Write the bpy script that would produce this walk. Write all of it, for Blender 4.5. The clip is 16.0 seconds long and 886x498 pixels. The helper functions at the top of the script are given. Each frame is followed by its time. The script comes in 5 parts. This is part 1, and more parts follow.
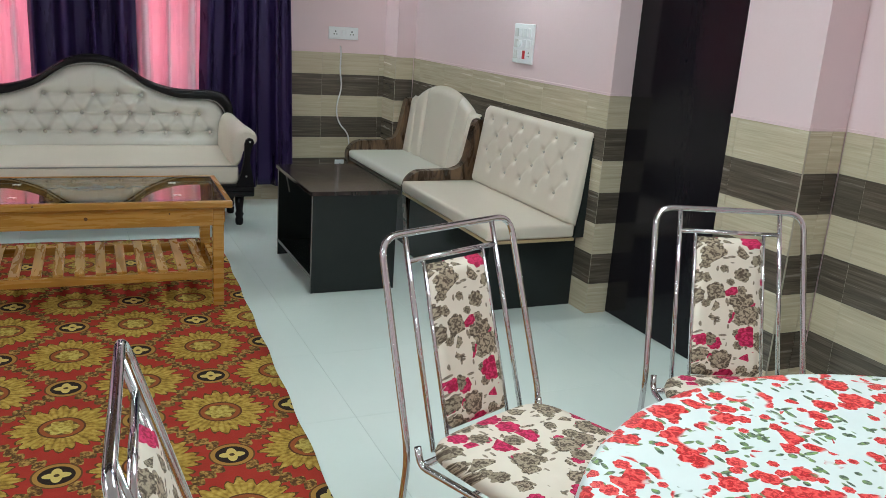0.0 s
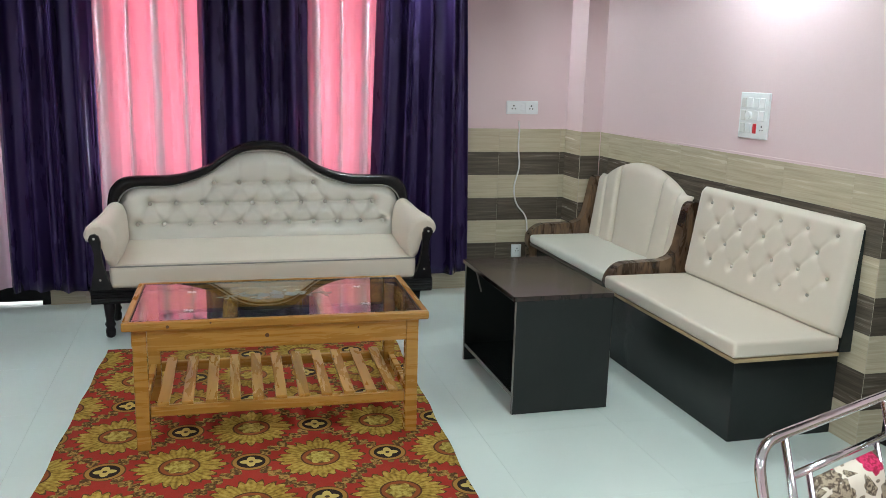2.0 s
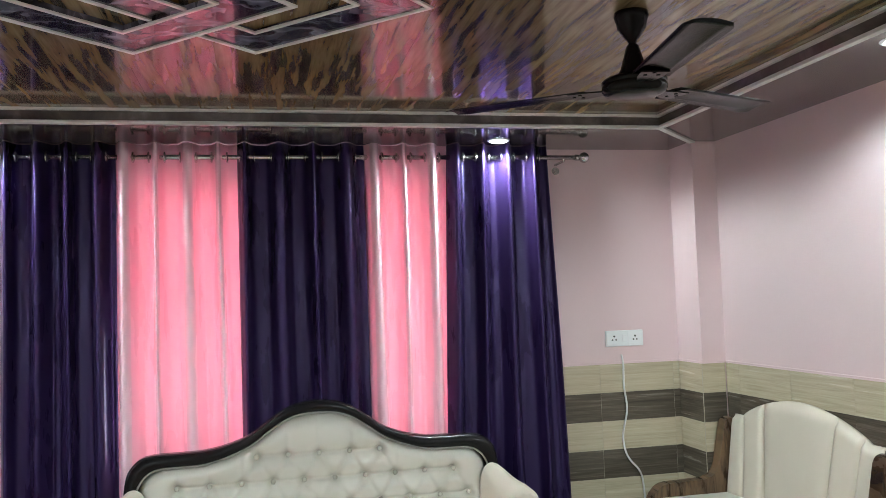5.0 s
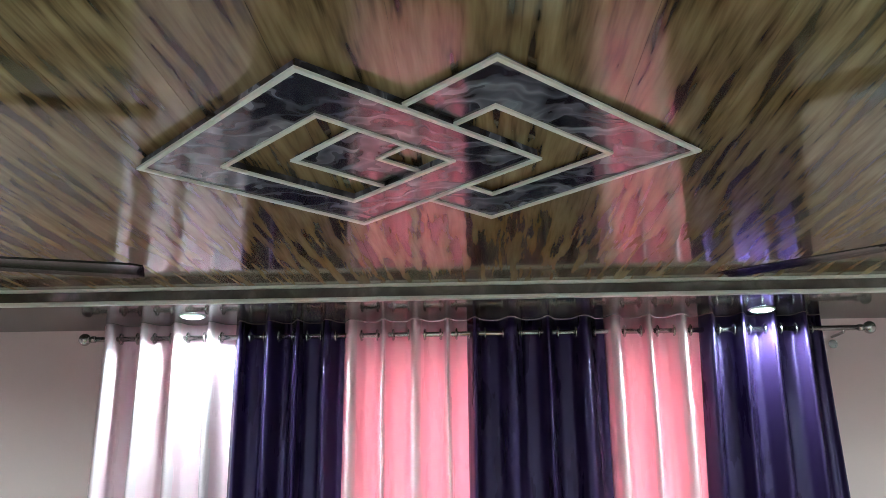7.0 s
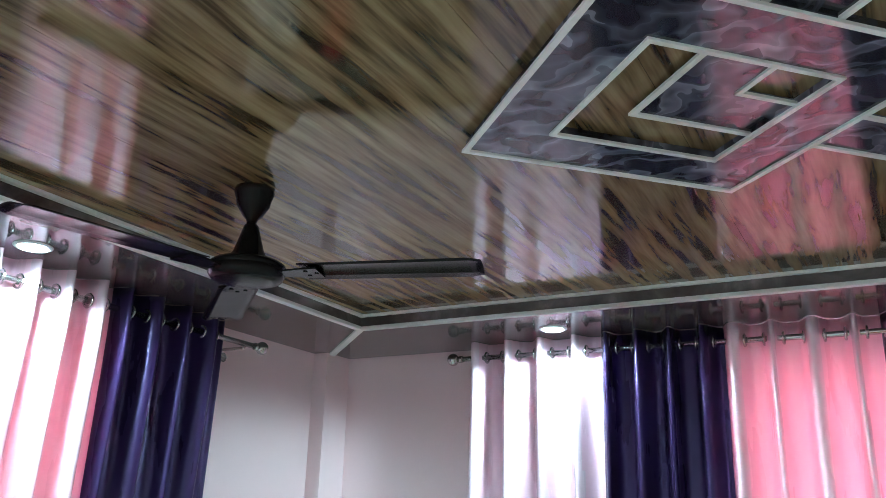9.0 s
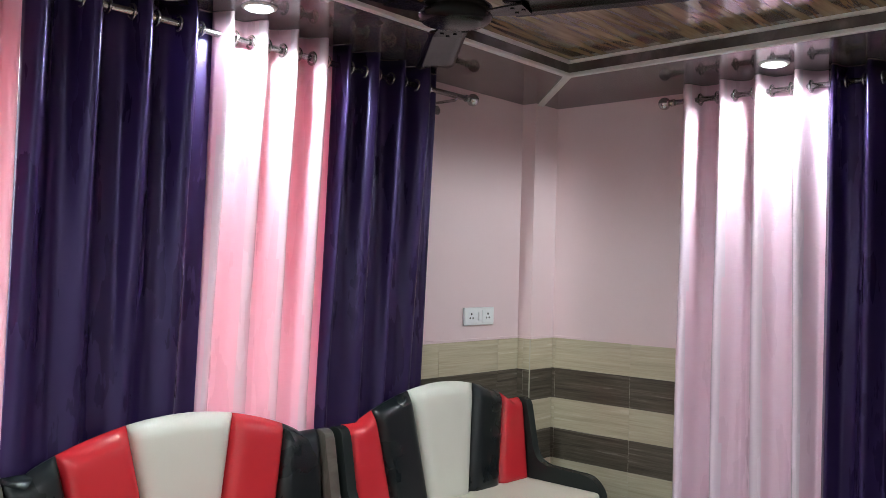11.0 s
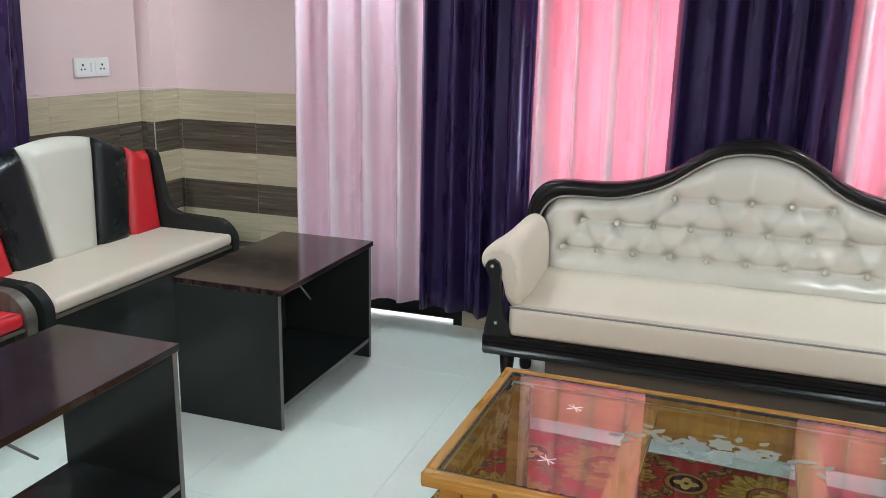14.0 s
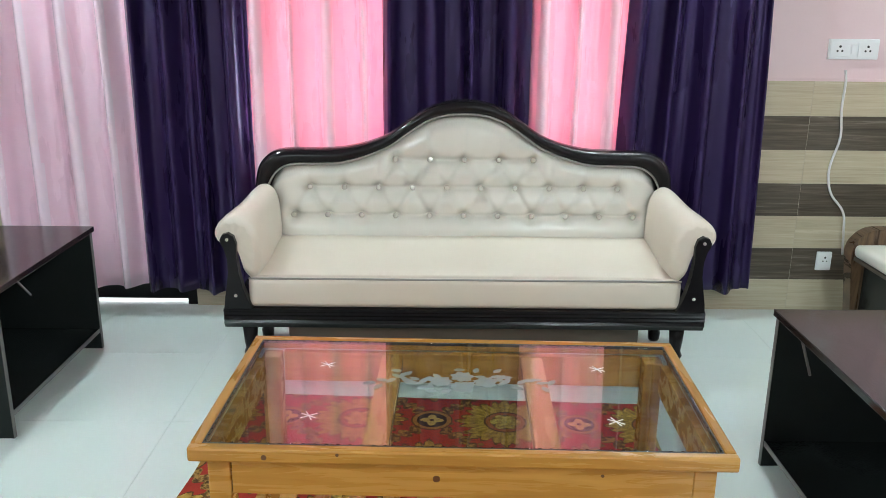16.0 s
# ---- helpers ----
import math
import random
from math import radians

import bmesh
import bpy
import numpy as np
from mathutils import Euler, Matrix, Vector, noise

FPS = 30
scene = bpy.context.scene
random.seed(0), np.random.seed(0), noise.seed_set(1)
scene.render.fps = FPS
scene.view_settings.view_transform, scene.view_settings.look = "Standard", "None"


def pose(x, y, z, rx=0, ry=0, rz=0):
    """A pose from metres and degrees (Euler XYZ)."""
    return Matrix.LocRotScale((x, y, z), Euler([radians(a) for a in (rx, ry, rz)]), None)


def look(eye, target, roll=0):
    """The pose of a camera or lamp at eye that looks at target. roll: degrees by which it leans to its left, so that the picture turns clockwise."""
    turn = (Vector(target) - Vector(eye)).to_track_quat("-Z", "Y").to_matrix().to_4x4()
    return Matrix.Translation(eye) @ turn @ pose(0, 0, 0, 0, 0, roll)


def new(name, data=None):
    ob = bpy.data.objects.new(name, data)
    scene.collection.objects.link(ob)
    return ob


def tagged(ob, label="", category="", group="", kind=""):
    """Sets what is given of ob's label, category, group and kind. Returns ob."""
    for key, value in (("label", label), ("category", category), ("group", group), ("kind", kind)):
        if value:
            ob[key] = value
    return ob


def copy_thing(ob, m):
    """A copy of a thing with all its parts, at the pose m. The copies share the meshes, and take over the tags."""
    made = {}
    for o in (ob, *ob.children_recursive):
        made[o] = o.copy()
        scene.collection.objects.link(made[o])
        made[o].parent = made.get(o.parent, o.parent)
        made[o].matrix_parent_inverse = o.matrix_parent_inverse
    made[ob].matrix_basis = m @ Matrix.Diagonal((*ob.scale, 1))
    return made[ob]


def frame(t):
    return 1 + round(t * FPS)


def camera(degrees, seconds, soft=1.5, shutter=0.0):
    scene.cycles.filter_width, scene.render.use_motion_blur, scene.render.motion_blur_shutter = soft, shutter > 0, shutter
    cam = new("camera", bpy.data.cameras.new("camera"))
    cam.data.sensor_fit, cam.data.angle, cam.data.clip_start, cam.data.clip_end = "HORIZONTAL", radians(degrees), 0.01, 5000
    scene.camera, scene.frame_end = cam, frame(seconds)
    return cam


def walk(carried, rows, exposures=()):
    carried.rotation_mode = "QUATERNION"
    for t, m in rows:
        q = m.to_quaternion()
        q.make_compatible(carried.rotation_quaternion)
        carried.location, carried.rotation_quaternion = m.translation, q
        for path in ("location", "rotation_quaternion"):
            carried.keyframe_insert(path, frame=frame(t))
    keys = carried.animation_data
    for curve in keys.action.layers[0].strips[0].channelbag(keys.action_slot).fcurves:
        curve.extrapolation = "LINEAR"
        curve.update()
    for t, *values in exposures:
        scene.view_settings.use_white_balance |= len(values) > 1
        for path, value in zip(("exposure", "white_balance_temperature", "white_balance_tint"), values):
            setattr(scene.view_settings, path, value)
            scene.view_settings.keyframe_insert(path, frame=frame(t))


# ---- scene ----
cam = camera(55.4, 16.0, soft=0.8)
PATH = [
    (0, (0.548, 0.69, 1.464), (1.35, 2.444, 0.932), 3.9),
    (0.5, (0.499, 0.874, 1.478), (1.197, 2.669, 0.939), 2.8),
    (1, (0.5, 1.077, 1.485), (1.085, 2.923, 0.986), 2.3),
    (1.5, (0.494, 1.261, 1.485), (1.019, 3.143, 1.058), 1.7),
    (2, (0.418, 1.462, 1.498), (0.938, 3.35, 1.093), 1.5),
    (2.5, (0.359, 1.664, 1.502), (0.888, 3.551, 1.103), 0.8),
    (3, (0.404, 1.864, 1.527), (0.947, 3.762, 1.203), 0.1),
    (3.2, (0.423, 1.948, 1.513), (0.981, 3.849, 1.239), -0.3),
    (5.3, (0.472, 2.561, 1.571), (0.828, 4.518, 1.781), -1.9),
    (5.5, (0.489, 2.606, 1.582), (0.784, 4.564, 1.862), -1.5),
    (6, (0.492, 2.675, 1.612), (0.66, 4.631, 1.992), -1.2),
    (6.5, (0.444, 2.776, 1.614), (0.484, 4.728, 2.048), -0.8),
    (7, (0.408, 2.909, 1.617), (0.327, 4.834, 2.156), -0.5),
    (7.5, (0.459, 3.052, 1.607), (0.22, 4.957, 2.165), -0.3),
    (8, (0.504, 3.164, 1.603), (-0.055, 4.991, 2.194), 2.4),
    (8.5, (0.456, 3.239, 1.596), (-0.3, 4.99, 2.198), 2.0),
    (9, (0.366, 3.296, 1.591), (-0.539, 4.975, 2.193), 1.5),
    (9.5, (0.318, 3.296, 1.564), (-0.769, 4.89, 2.09), 2.0),
    (10, (0.303, 3.288, 1.538), (-0.945, 4.817, 1.864), 2.5),
    (10.2, (0.303, 3.275, 1.533), (-0.987, 4.781, 1.797), 2.4),
    (12.3, (0.608, 3.225, 1.455), (-0.686, 4.735, 1.243), 0.7),
    (12.5, (0.613, 3.219, 1.455), (-0.614, 4.782, 1.224), 0.7),
    (13, (0.651, 3.224, 1.458), (-0.432, 4.873, 1.128), 0.7),
    (13.5, (0.647, 3.203, 1.444), (-0.245, 4.938, 1.003), 1.3),
    (14, (0.631, 3.2, 1.458), (0.001, 5.033, 0.961), 1.2),
    (14.5, (0.634, 3.181, 1.446), (0.219, 5.063, 0.909), 0.0),
    (15, (0.626, 3.162, 1.452), (0.365, 5.067, 0.902), -0.5),
    (15.5, (0.618, 3.14, 1.46), (0.513, 5.058, 0.903), -0.1),
    (16, (0.605, 3.099, 1.476), (0.617, 5.019, 0.914), 0.6),
]
EXPOSURE = [(0.0, -0.78, 6500, 9), (2.0, -0.50, 6500, 9), (3.0, -0.45, 6500, 9), (5.5, -0.20, 6450, 3), (7.0, -0.02, 6150, -11), (9.0, 0.08, 5400, -8),
            (10.0, -0.12, 6450, 10), (12.5, -0.42, 6600, 13), (13.1, -0.44, 6600, 13), (14.0, -0.12, 6550, 11), (14.5, 0.0, 6450, 9), (16.0, 0.02, 6380, 8)]
walk(cam, [(t, look(eye, target, roll)) for t, eye, target, roll in PATH], EXPOSURE)

# ---- world, lights, exposure ----
world = bpy.data.worlds.new("sky")
scene.world = world
world.use_nodes = True
wn = world.node_tree
sky = wn.nodes.new("ShaderNodeTexSky")
sky.sky_type, sky.sun_disc = "NISHITA", False
sky.sun_elevation, sky.sun_rotation = radians(50), radians(20)
wn.nodes["Background"].inputs[1].default_value = 0.12
wn.links.new(sky.outputs[0], wn.nodes["Background"].inputs[0])


def lamp(name, kind, m, watts, colour, size=0.1, size_y=None, spot=None):
    data = bpy.data.lights.new(name, kind)
    data.energy, data.color = watts, colour
    if kind == "AREA":
        data.shape, data.size, data.size_y = "RECTANGLE", size, size_y or size
    else:
        data.shadow_soft_size = size
    if spot:
        data.spot_size, data.spot_blend = radians(spot), 0.35
    ob = new(name, data)
    ob.matrix_world = m
    return ob


DAY = (0.93, 0.97, 1.0)
LED = (0.83, 0.985, 1.0)
# daylight standing in the openings: wide window, side window
lamp("daylight_window", "AREA", pose(0.61, 7.17, 1.50, -90, 0, 0), 74, DAY, 1.70, 1.38)
lamp("daylight_side", "AREA", pose(-2.40, 4.83, 1.50, 90, 0, -90), 25, DAY, 1.68, 1.28)
# the last two are unseen, mirrored onto the near border to add light
SPOTS = [(-0.94, 6.77), (1.73, 6.84), (-2.06, 4.98), (2.64, 4.97), (-0.92, 3.12), (1.70, 3.12)]
for sx, sy in SPOTS:
    lamp("downlight_glow", "SPOT", pose(sx, sy, 2.352), 66, LED, 0.028, spot=168)
# unseen ceiling panels, added as fill over the near half of the room
FILL_PANELS = [(-1.2, 2.1), (1.7, 2.1), (-1.2, -0.3), (1.7, -0.3)]
for sx, sy in FILL_PANELS:
    lamp("fill_panel_glow", "AREA", pose(sx, sy, 2.38), 31, LED, 0.5)


# ---- mesh and material tools ----
def link_mesh(name, bm, material, parent=None, label=""):
    me = bpy.data.meshes.new(name)
    bmesh.ops.recalc_face_normals(bm, faces=bm.faces[:])
    bm.to_mesh(me)
    bm.free()
    mats = material if isinstance(material, (list, tuple)) else [material]
    for mt in mats:
        me.materials.append(mt)
    ob = new(name, me)
    if parent:
        ob.parent = parent
    if label:
        ob["label"] = label
    return ob


def part(name, bm, material, parent, label=""):
    return link_mesh(name, bm, material, parent, label)


def thing(name, label, category, m=None, group="", kind=""):
    ob = new(name)
    ob.empty_display_size = 0.1
    if m is not None:
        ob.matrix_world = m
    return tagged(ob, label, category, group, kind)


def structure(name, bm, material, label, category):
    return tagged(link_mesh(name, bm, material), label, category, kind="structure")


def smooth(bm, on=True):
    for f in bm.faces:
        f.smooth = on
    return bm


def box(bm, x0, y0, z0, x1, y1, z1, bevel=0.0, seg=2, index=0):
    res = bmesh.ops.create_cube(bm, size=1.0)
    vs = res["verts"]
    for v in vs:
        v.co = Vector(((x0 + x1) / 2 + v.co.x * (x1 - x0), (y0 + y1) / 2 + v.co.y * (y1 - y0), (z0 + z1) / 2 + v.co.z * (z1 - z0)))
    faces = {f for v in vs for f in v.link_faces}
    for f in faces:
        f.material_index = index
    if bevel > 0:
        es = list({e for v in vs for e in v.link_edges})
        bmesh.ops.bevel(bm, geom=es, offset=bevel, segments=seg, profile=0.5, affect="EDGES")
    return bm


def boxes(*specs, bevel=0.0, seg=2):
    bm = bmesh.new()
    for s in specs:
        box(bm, *s, bevel=bevel, seg=seg)
    return bm


def cyl(bm, x, y, z0, z1, r0, r1=None, seg=24):
    r1 = r0 if r1 is None else r1
    rings = []
    for z, r in ((z0, r0), (z1, r1)):
        rings.append([bm.verts.new((x + r * math.cos(2 * math.pi * i / seg), y + r * math.sin(2 * math.pi * i / seg), z)) for i in range(seg)])
    for i in range(seg):
        f = bm.faces.new((rings[0][i], rings[0][(i + 1) % seg], rings[1][(i + 1) % seg], rings[1][i]))
        f.smooth = True
    bm.faces.new(rings[0][::-1])
    bm.faces.new(rings[1])
    return bm


def lathe(bm, profile, x=0, y=0, seg=28):
    rings = []
    for r, z in profile:
        rings.append([bm.verts.new((x + max(r, 1e-4) * math.cos(2 * math.pi * i / seg), y + max(r, 1e-4) * math.sin(2 * math.pi * i / seg), z)) for i in range(seg)])
    for a, b in zip(rings, rings[1:]):
        for i in range(seg):
            f = bm.faces.new((a[i], a[(i + 1) % seg], b[(i + 1) % seg], b[i]))
            f.smooth = True
    bm.faces.new(rings[0][::-1])
    bm.faces.new(rings[-1])
    return bm


def fillet(points, radius, steps=5):
    """A polyline whose inner corners are rounded."""
    pts = [Vector(p) for p in points]
    out = [pts[0]]
    for a, b, c in zip(pts, pts[1:], pts[2:]):
        u, v = (a - b), (c - b)
        r = min(radius, u.length * 0.45, v.length * 0.45)
        p, q = b + u.normalized() * r, b + v.normalized() * r
        for i in range(steps + 1):
            t = i / steps
            out.append(p * (1 - t) ** 2 + b * 2 * t * (1 - t) + q * t * t)
    out.append(pts[-1])
    return out


def sweep(bm, pts, r, seg=10, closed=False, section=None):
    """A tube, or a bar of the given cross section, along a polyline."""
    pts = [Vector(p) for p in pts]
    n = len(pts)
    rings, normal = [], None
    for i, p in enumerate(pts):
        if closed:
            d = pts[(i + 1) % n] - pts[i - 1]
        else:
            d = pts[min(i + 1, n - 1)] - pts[max(i - 1, 0)]
        d.normalize()
        if normal is None:
            normal = Vector((0, 0, 1)) if abs(d.z) < 0.9 else Vector((1, 0, 0))
        normal = (normal - d * normal.dot(d)).normalized()
        side = d.cross(normal)
        shape = section or [(r * math.cos(2 * math.pi * k / seg), r * math.sin(2 * math.pi * k / seg)) for k in range(seg)]
        rings.append([bm.verts.new(p + normal * a + side * b) for a, b in shape])
    m = len(rings[0])
    for i in range(n if closed else n - 1):
        a, b = rings[i], rings[(i + 1) % n]
        for k in range(m):
            f = bm.faces.new((a[k], a[(k + 1) % m], b[(k + 1) % m], b[k]))
            f.smooth = True
    if not closed:
        bm.faces.new(rings[0][::-1])
        bm.faces.new(rings[-1])
    return bm


def extrude_outline(bm, outline, axis, a, b, bevel=0.0):
    """A plate from a flat outline; axis names the direction it is thick in."""
    def place(p, d):
        return {"x": (d, p[0], p[1]), "y": (p[0], d, p[1]), "z": (p[0], p[1], d)}[axis]
    lo = [bm.verts.new(place(p, a)) for p in outline]
    hi = [bm.verts.new(place(p, b)) for p in outline]
    n = len(outline)
    f1, f2 = bm.faces.new(lo[::-1]), bm.faces.new(hi)
    for i in range(n):
        bm.faces.new((lo[i], lo[(i + 1) % n], hi[(i + 1) % n], hi[i]))
    if bevel:
        bmesh.ops.bevel(bm, geom=list(f1.edges) + list(f2.edges), offset=bevel, segments=2, profile=0.5, affect="EDGES")
    return bm


def interp(table, x):
    return float(np.interp(x, [p[0] for p in table], [p[1] for p in table]))


def smooth_step(t):
    t = min(max(t, 0.0), 1.0)
    return t * t * (3 - 2 * t)


class Graph:
    """A node material, written as expressions."""

    def __init__(self, name, rough=0.5, metal=0.0, colour=(0.5, 0.5, 0.5), spec=0.5):
        self.m = bpy.data.materials.new(name)
        self.m.use_nodes = True
        self.nt = self.m.node_tree
        self.b = self.nt.nodes["Principled BSDF"]
        self.put(self.b, "Base Color", (*colour, 1))
        self.put(self.b, "Roughness", rough)
        self.put(self.b, "Metallic", metal)
        self.put(self.b, "Specular IOR Level", spec)
        self.obj = None

    def put(self, node, key, value):
        s = node.inputs[key]
        if isinstance(value, bpy.types.NodeSocket):
            self.nt.links.new(value, s)
        else:
            s.default_value = value

    def node(self, kind):
        return self.nt.nodes.new(kind)

    def coords(self, rand=0.0):
        if self.obj is None:
            self.obj = self.node("ShaderNodeTexCoord").outputs["Object"]
        if rand:
            r = self.node("ShaderNodeObjectInfo").outputs["Random"]
            return self.vec("ADD", self.obj, self.combine(self.math("MULTIPLY", r, rand), self.math("MULTIPLY", r, rand * 1.7), self.math("MULTIPLY", r, rand * 0.6)))
        return self.obj

    def math(self, op, a, b=0.0, c=0.0):
        n = self.node("ShaderNodeMath")
        n.operation = op
        for i, v in enumerate((a, b, c)):
            self.put(n, i, v)
        return n.outputs[0]

    def vec(self, op, a, b):
        n = self.node("ShaderNodeVectorMath")
        n.operation = op
        self.put(n, 0, a)
        self.put(n, 1, b)
        return n.outputs[0]

    def split(self, v):
        n = self.node("ShaderNodeSeparateXYZ")
        self.put(n, 0, v)
        return n.outputs

    def combine(self, x, y, z):
        n = self.node("ShaderNodeCombineXYZ")
        for i, v in enumerate((x, y, z)):
            self.put(n, i, v)
        return n.outputs[0]

    def scaled(self, v, s):
        return self.vec("MULTIPLY", v, s)

    def noise(self, v, scale, detail=3.0, rough=0.55, distort=0.0):
        n = self.node("ShaderNodeTexNoise")
        self.put(n, "Vector", v)
        self.put(n, "Scale", scale)
        self.put(n, "Detail", detail)
        self.put(n, "Roughness", rough)
        self.put(n, "Distortion", distort)
        return n.outputs[0]

    def voronoi(self, v, scale, feature="F1", rand=1.0):
        n = self.node("ShaderNodeTexVoronoi")
        n.feature = feature
        self.put(n, "Vector", v)
        self.put(n, "Scale", scale)
        self.put(n, "Randomness", rand)
        return n.outputs

    def ramp(self, f, stops, mode="LINEAR"):
        n = self.node("ShaderNodeValToRGB")
        n.color_ramp.interpolation = mode
        els = n.color_ramp.elements
        while len(els) < len(stops):
            els.new(0.5)
        for e, (p, c) in zip(els, stops):
            e.position, e.color = p, (*c, 1) if len(c) == 3 else c
        self.put(n, 0, f)
        return n.outputs[0]

    def step(self, f, lo, hi):
        n = self.node("ShaderNodeMapRange")
        n.interpolation_type = "SMOOTHSTEP"
        for i, v in enumerate((f, lo, hi, 0.0, 1.0)):
            self.put(n, i, v)
        return n.outputs[0]

    def mix(self, f, a, b, mode="MIX"):
        n = self.node("ShaderNodeMix")
        n.data_type, n.blend_type = "RGBA", mode
        self.put(n, 0, f)
        self.put(n, 6, (*a, 1) if isinstance(a, tuple) else a)
        self.put(n, 7, (*b, 1) if isinstance(b, tuple) else b)
        return n.outputs[2]

    def bump(self, h, strength=0.2, dist=0.01):
        n = self.node("ShaderNodeBump")
        self.put(n, "Strength", strength)
        self.put(n, "Distance", dist)
        self.put(n, "Height", h)
        self.put(self.b, "Normal", n.outputs[0])

    def colour(self, c):
        self.put(self.b, "Base Color", c)
        return self

    def rough(self, r):
        self.put(self.b, "Roughness", r)
        return self


def varied(name, a, b, scale=6, rough=(0.4, 0.6), metal=0.0, bump=0.0, fine=120, stretch=(1, 1, 1), spec=0.5, dist=0.004):
    """Two close shades mottled at a broad and a fine scale."""
    g = Graph(name, metal=metal, spec=spec)
    v = g.scaled(g.coords(3.0), stretch)
    n1, n2 = g.noise(v, scale, 4), g.noise(v, fine, 3)
    g.colour(g.mix(g.math("ADD", g.math("MULTIPLY", n1, 0.75), g.math("MULTIPLY", n2, 0.25)), a, b))
    g.rough(g.math("MULTIPLY_ADD", n1, rough[1] - rough[0], rough[0]))
    if bump:
        g.bump(g.math("ADD", g.math("MULTIPLY", n1, 0.4), n2), bump, dist)
    return g.m


# ---- materials ----
PINK = varied("pink_wall_paint", (0.71, 0.53, 0.55), (0.77, 0.60, 0.62), 1.5, (0.45, 0.6), bump=0.12, fine=90)
PLASTIC = varied("white_plastic", (0.78, 0.79, 0.80), (0.85, 0.86, 0.87), 8, (0.25, 0.35))
DARK_SLOT = varied("dark_slot", (0.02, 0.02, 0.02), (0.04, 0.04, 0.04), 30)
RED_SWITCH = varied("red_switch", (0.5, 0.02, 0.03), (0.65, 0.03, 0.04), 30, (0.25, 0.35))
CHROME = varied("chrome", (0.62, 0.61, 0.63), (0.75, 0.74, 0.76), 20, (0.06, 0.16), metal=1.0)
STEEL = varied("brushed_steel", (0.45, 0.44, 0.43), (0.6, 0.59, 0.58), 30, (0.15, 0.28), metal=1.0)
TRIM = varied("white_trim", (0.62, 0.62, 0.60), (0.72, 0.72, 0.70), 5, (0.3, 0.45))
BLACK_LAM = varied("black_laminate", (0.016, 0.019, 0.019), (0.027, 0.030, 0.029), 4, (0.10, 0.24), bump=0.03, spec=0.2)
DOOR_BLACK = varied("black_door_laminate", (0.006, 0.005, 0.007), (0.014, 0.012, 0.015), 2, (0.08, 0.2), bump=0.02, stretch=(1, 1, 0.2), spec=0.2)
EDGE_BAND = varied("grey_edge_band", (0.10, 0.095, 0.09), (0.17, 0.16, 0.15), 12, (0.3, 0.5))
LACQUER = varied("black_lacquer", (0.007, 0.006, 0.007), (0.016, 0.014, 0.015), 6, (0.12, 0.3), bump=0.05, spec=0.2)
FAN_PAINT = varied("dark_brown_enamel", (0.005, 0.004, 0.004), (0.011, 0.009, 0.0085), 8, (0.14, 0.26), spec=0.10)
CREAM = varied("cream_leatherette", (0.64, 0.555, 0.465), (0.72, 0.63, 0.54), 4, (0.28, 0.42), bump=0.15, fine=260, dist=0.002)
PEARL = varied("pearl_leatherette", (0.67, 0.63, 0.565), (0.75, 0.71, 0.645), 5, (0.16, 0.26), bump=0.12, fine=260, dist=0.002)
PEARL.node_tree.nodes["Principled BSDF"].inputs["Coat Weight"].default_value = 0.45
PEARL.node_tree.nodes["Principled BSDF"].inputs["Coat Roughness"].default_value = 0.12
WHITE_REX = varied("white_leatherette", (0.60, 0.575, 0.51), (0.68, 0.655, 0.59), 4, (0.28, 0.42), bump=0.15, fine=260, dist=0.002)
PIPING = varied("grey_piping", (0.26, 0.235, 0.215), (0.36, 0.33, 0.30), 40, (0.4, 0.55))
CRYSTAL = varied("crystal_button", (0.62, 0.58, 0.50), (0.85, 0.82, 0.76), 60, (0.05, 0.15), metal=0.35)
BLACK_REX = varied("black_leatherette", (0.005, 0.007, 0.008), (0.012, 0.015, 0.017), 5, (0.22, 0.34), spec=0.35, bump=0.12, fine=240, dist=0.002)
CABLE = varied("white_cable", (0.70, 0.69, 0.68), (0.78, 0.77, 0.76), 30, (0.35, 0.5))
FRAME_WHITE = varied("white_window_frame", (0.72, 0.73, 0.73), (0.8, 0.81, 0.81), 5, (0.3, 0.4))
LINING = varied("silver_white_lining", (0.55, 0.55, 0.56), (0.68, 0.68, 0.69), 14, (0.35, 0.5), bump=0.3, fine=80)
TAN_EDGE = varied("tan_wood_edge", (0.36, 0.25, 0.14), (0.48, 0.35, 0.21), 10, (0.4, 0.6))
UNDERSIDE = varied("brown_underside", (0.06, 0.045, 0.035), (0.10, 0.075, 0.055), 6, (0.5, 0.7))


def red_leatherette():
    g = Graph("red_leatherette")
    v = g.coords()
    n1 = g.noise(v, 4, 4)
    g.colour(g.mix(n1, (0.54, 0.020, 0.030), (0.59, 0.026, 0.036)))
    g.rough(g.math("MULTIPLY_ADD", n1, 0.10, 0.20))
    g.bump(g.noise(v, 260, 2), 0.12, 0.002)
    return g.m


RED_REX = red_leatherette()


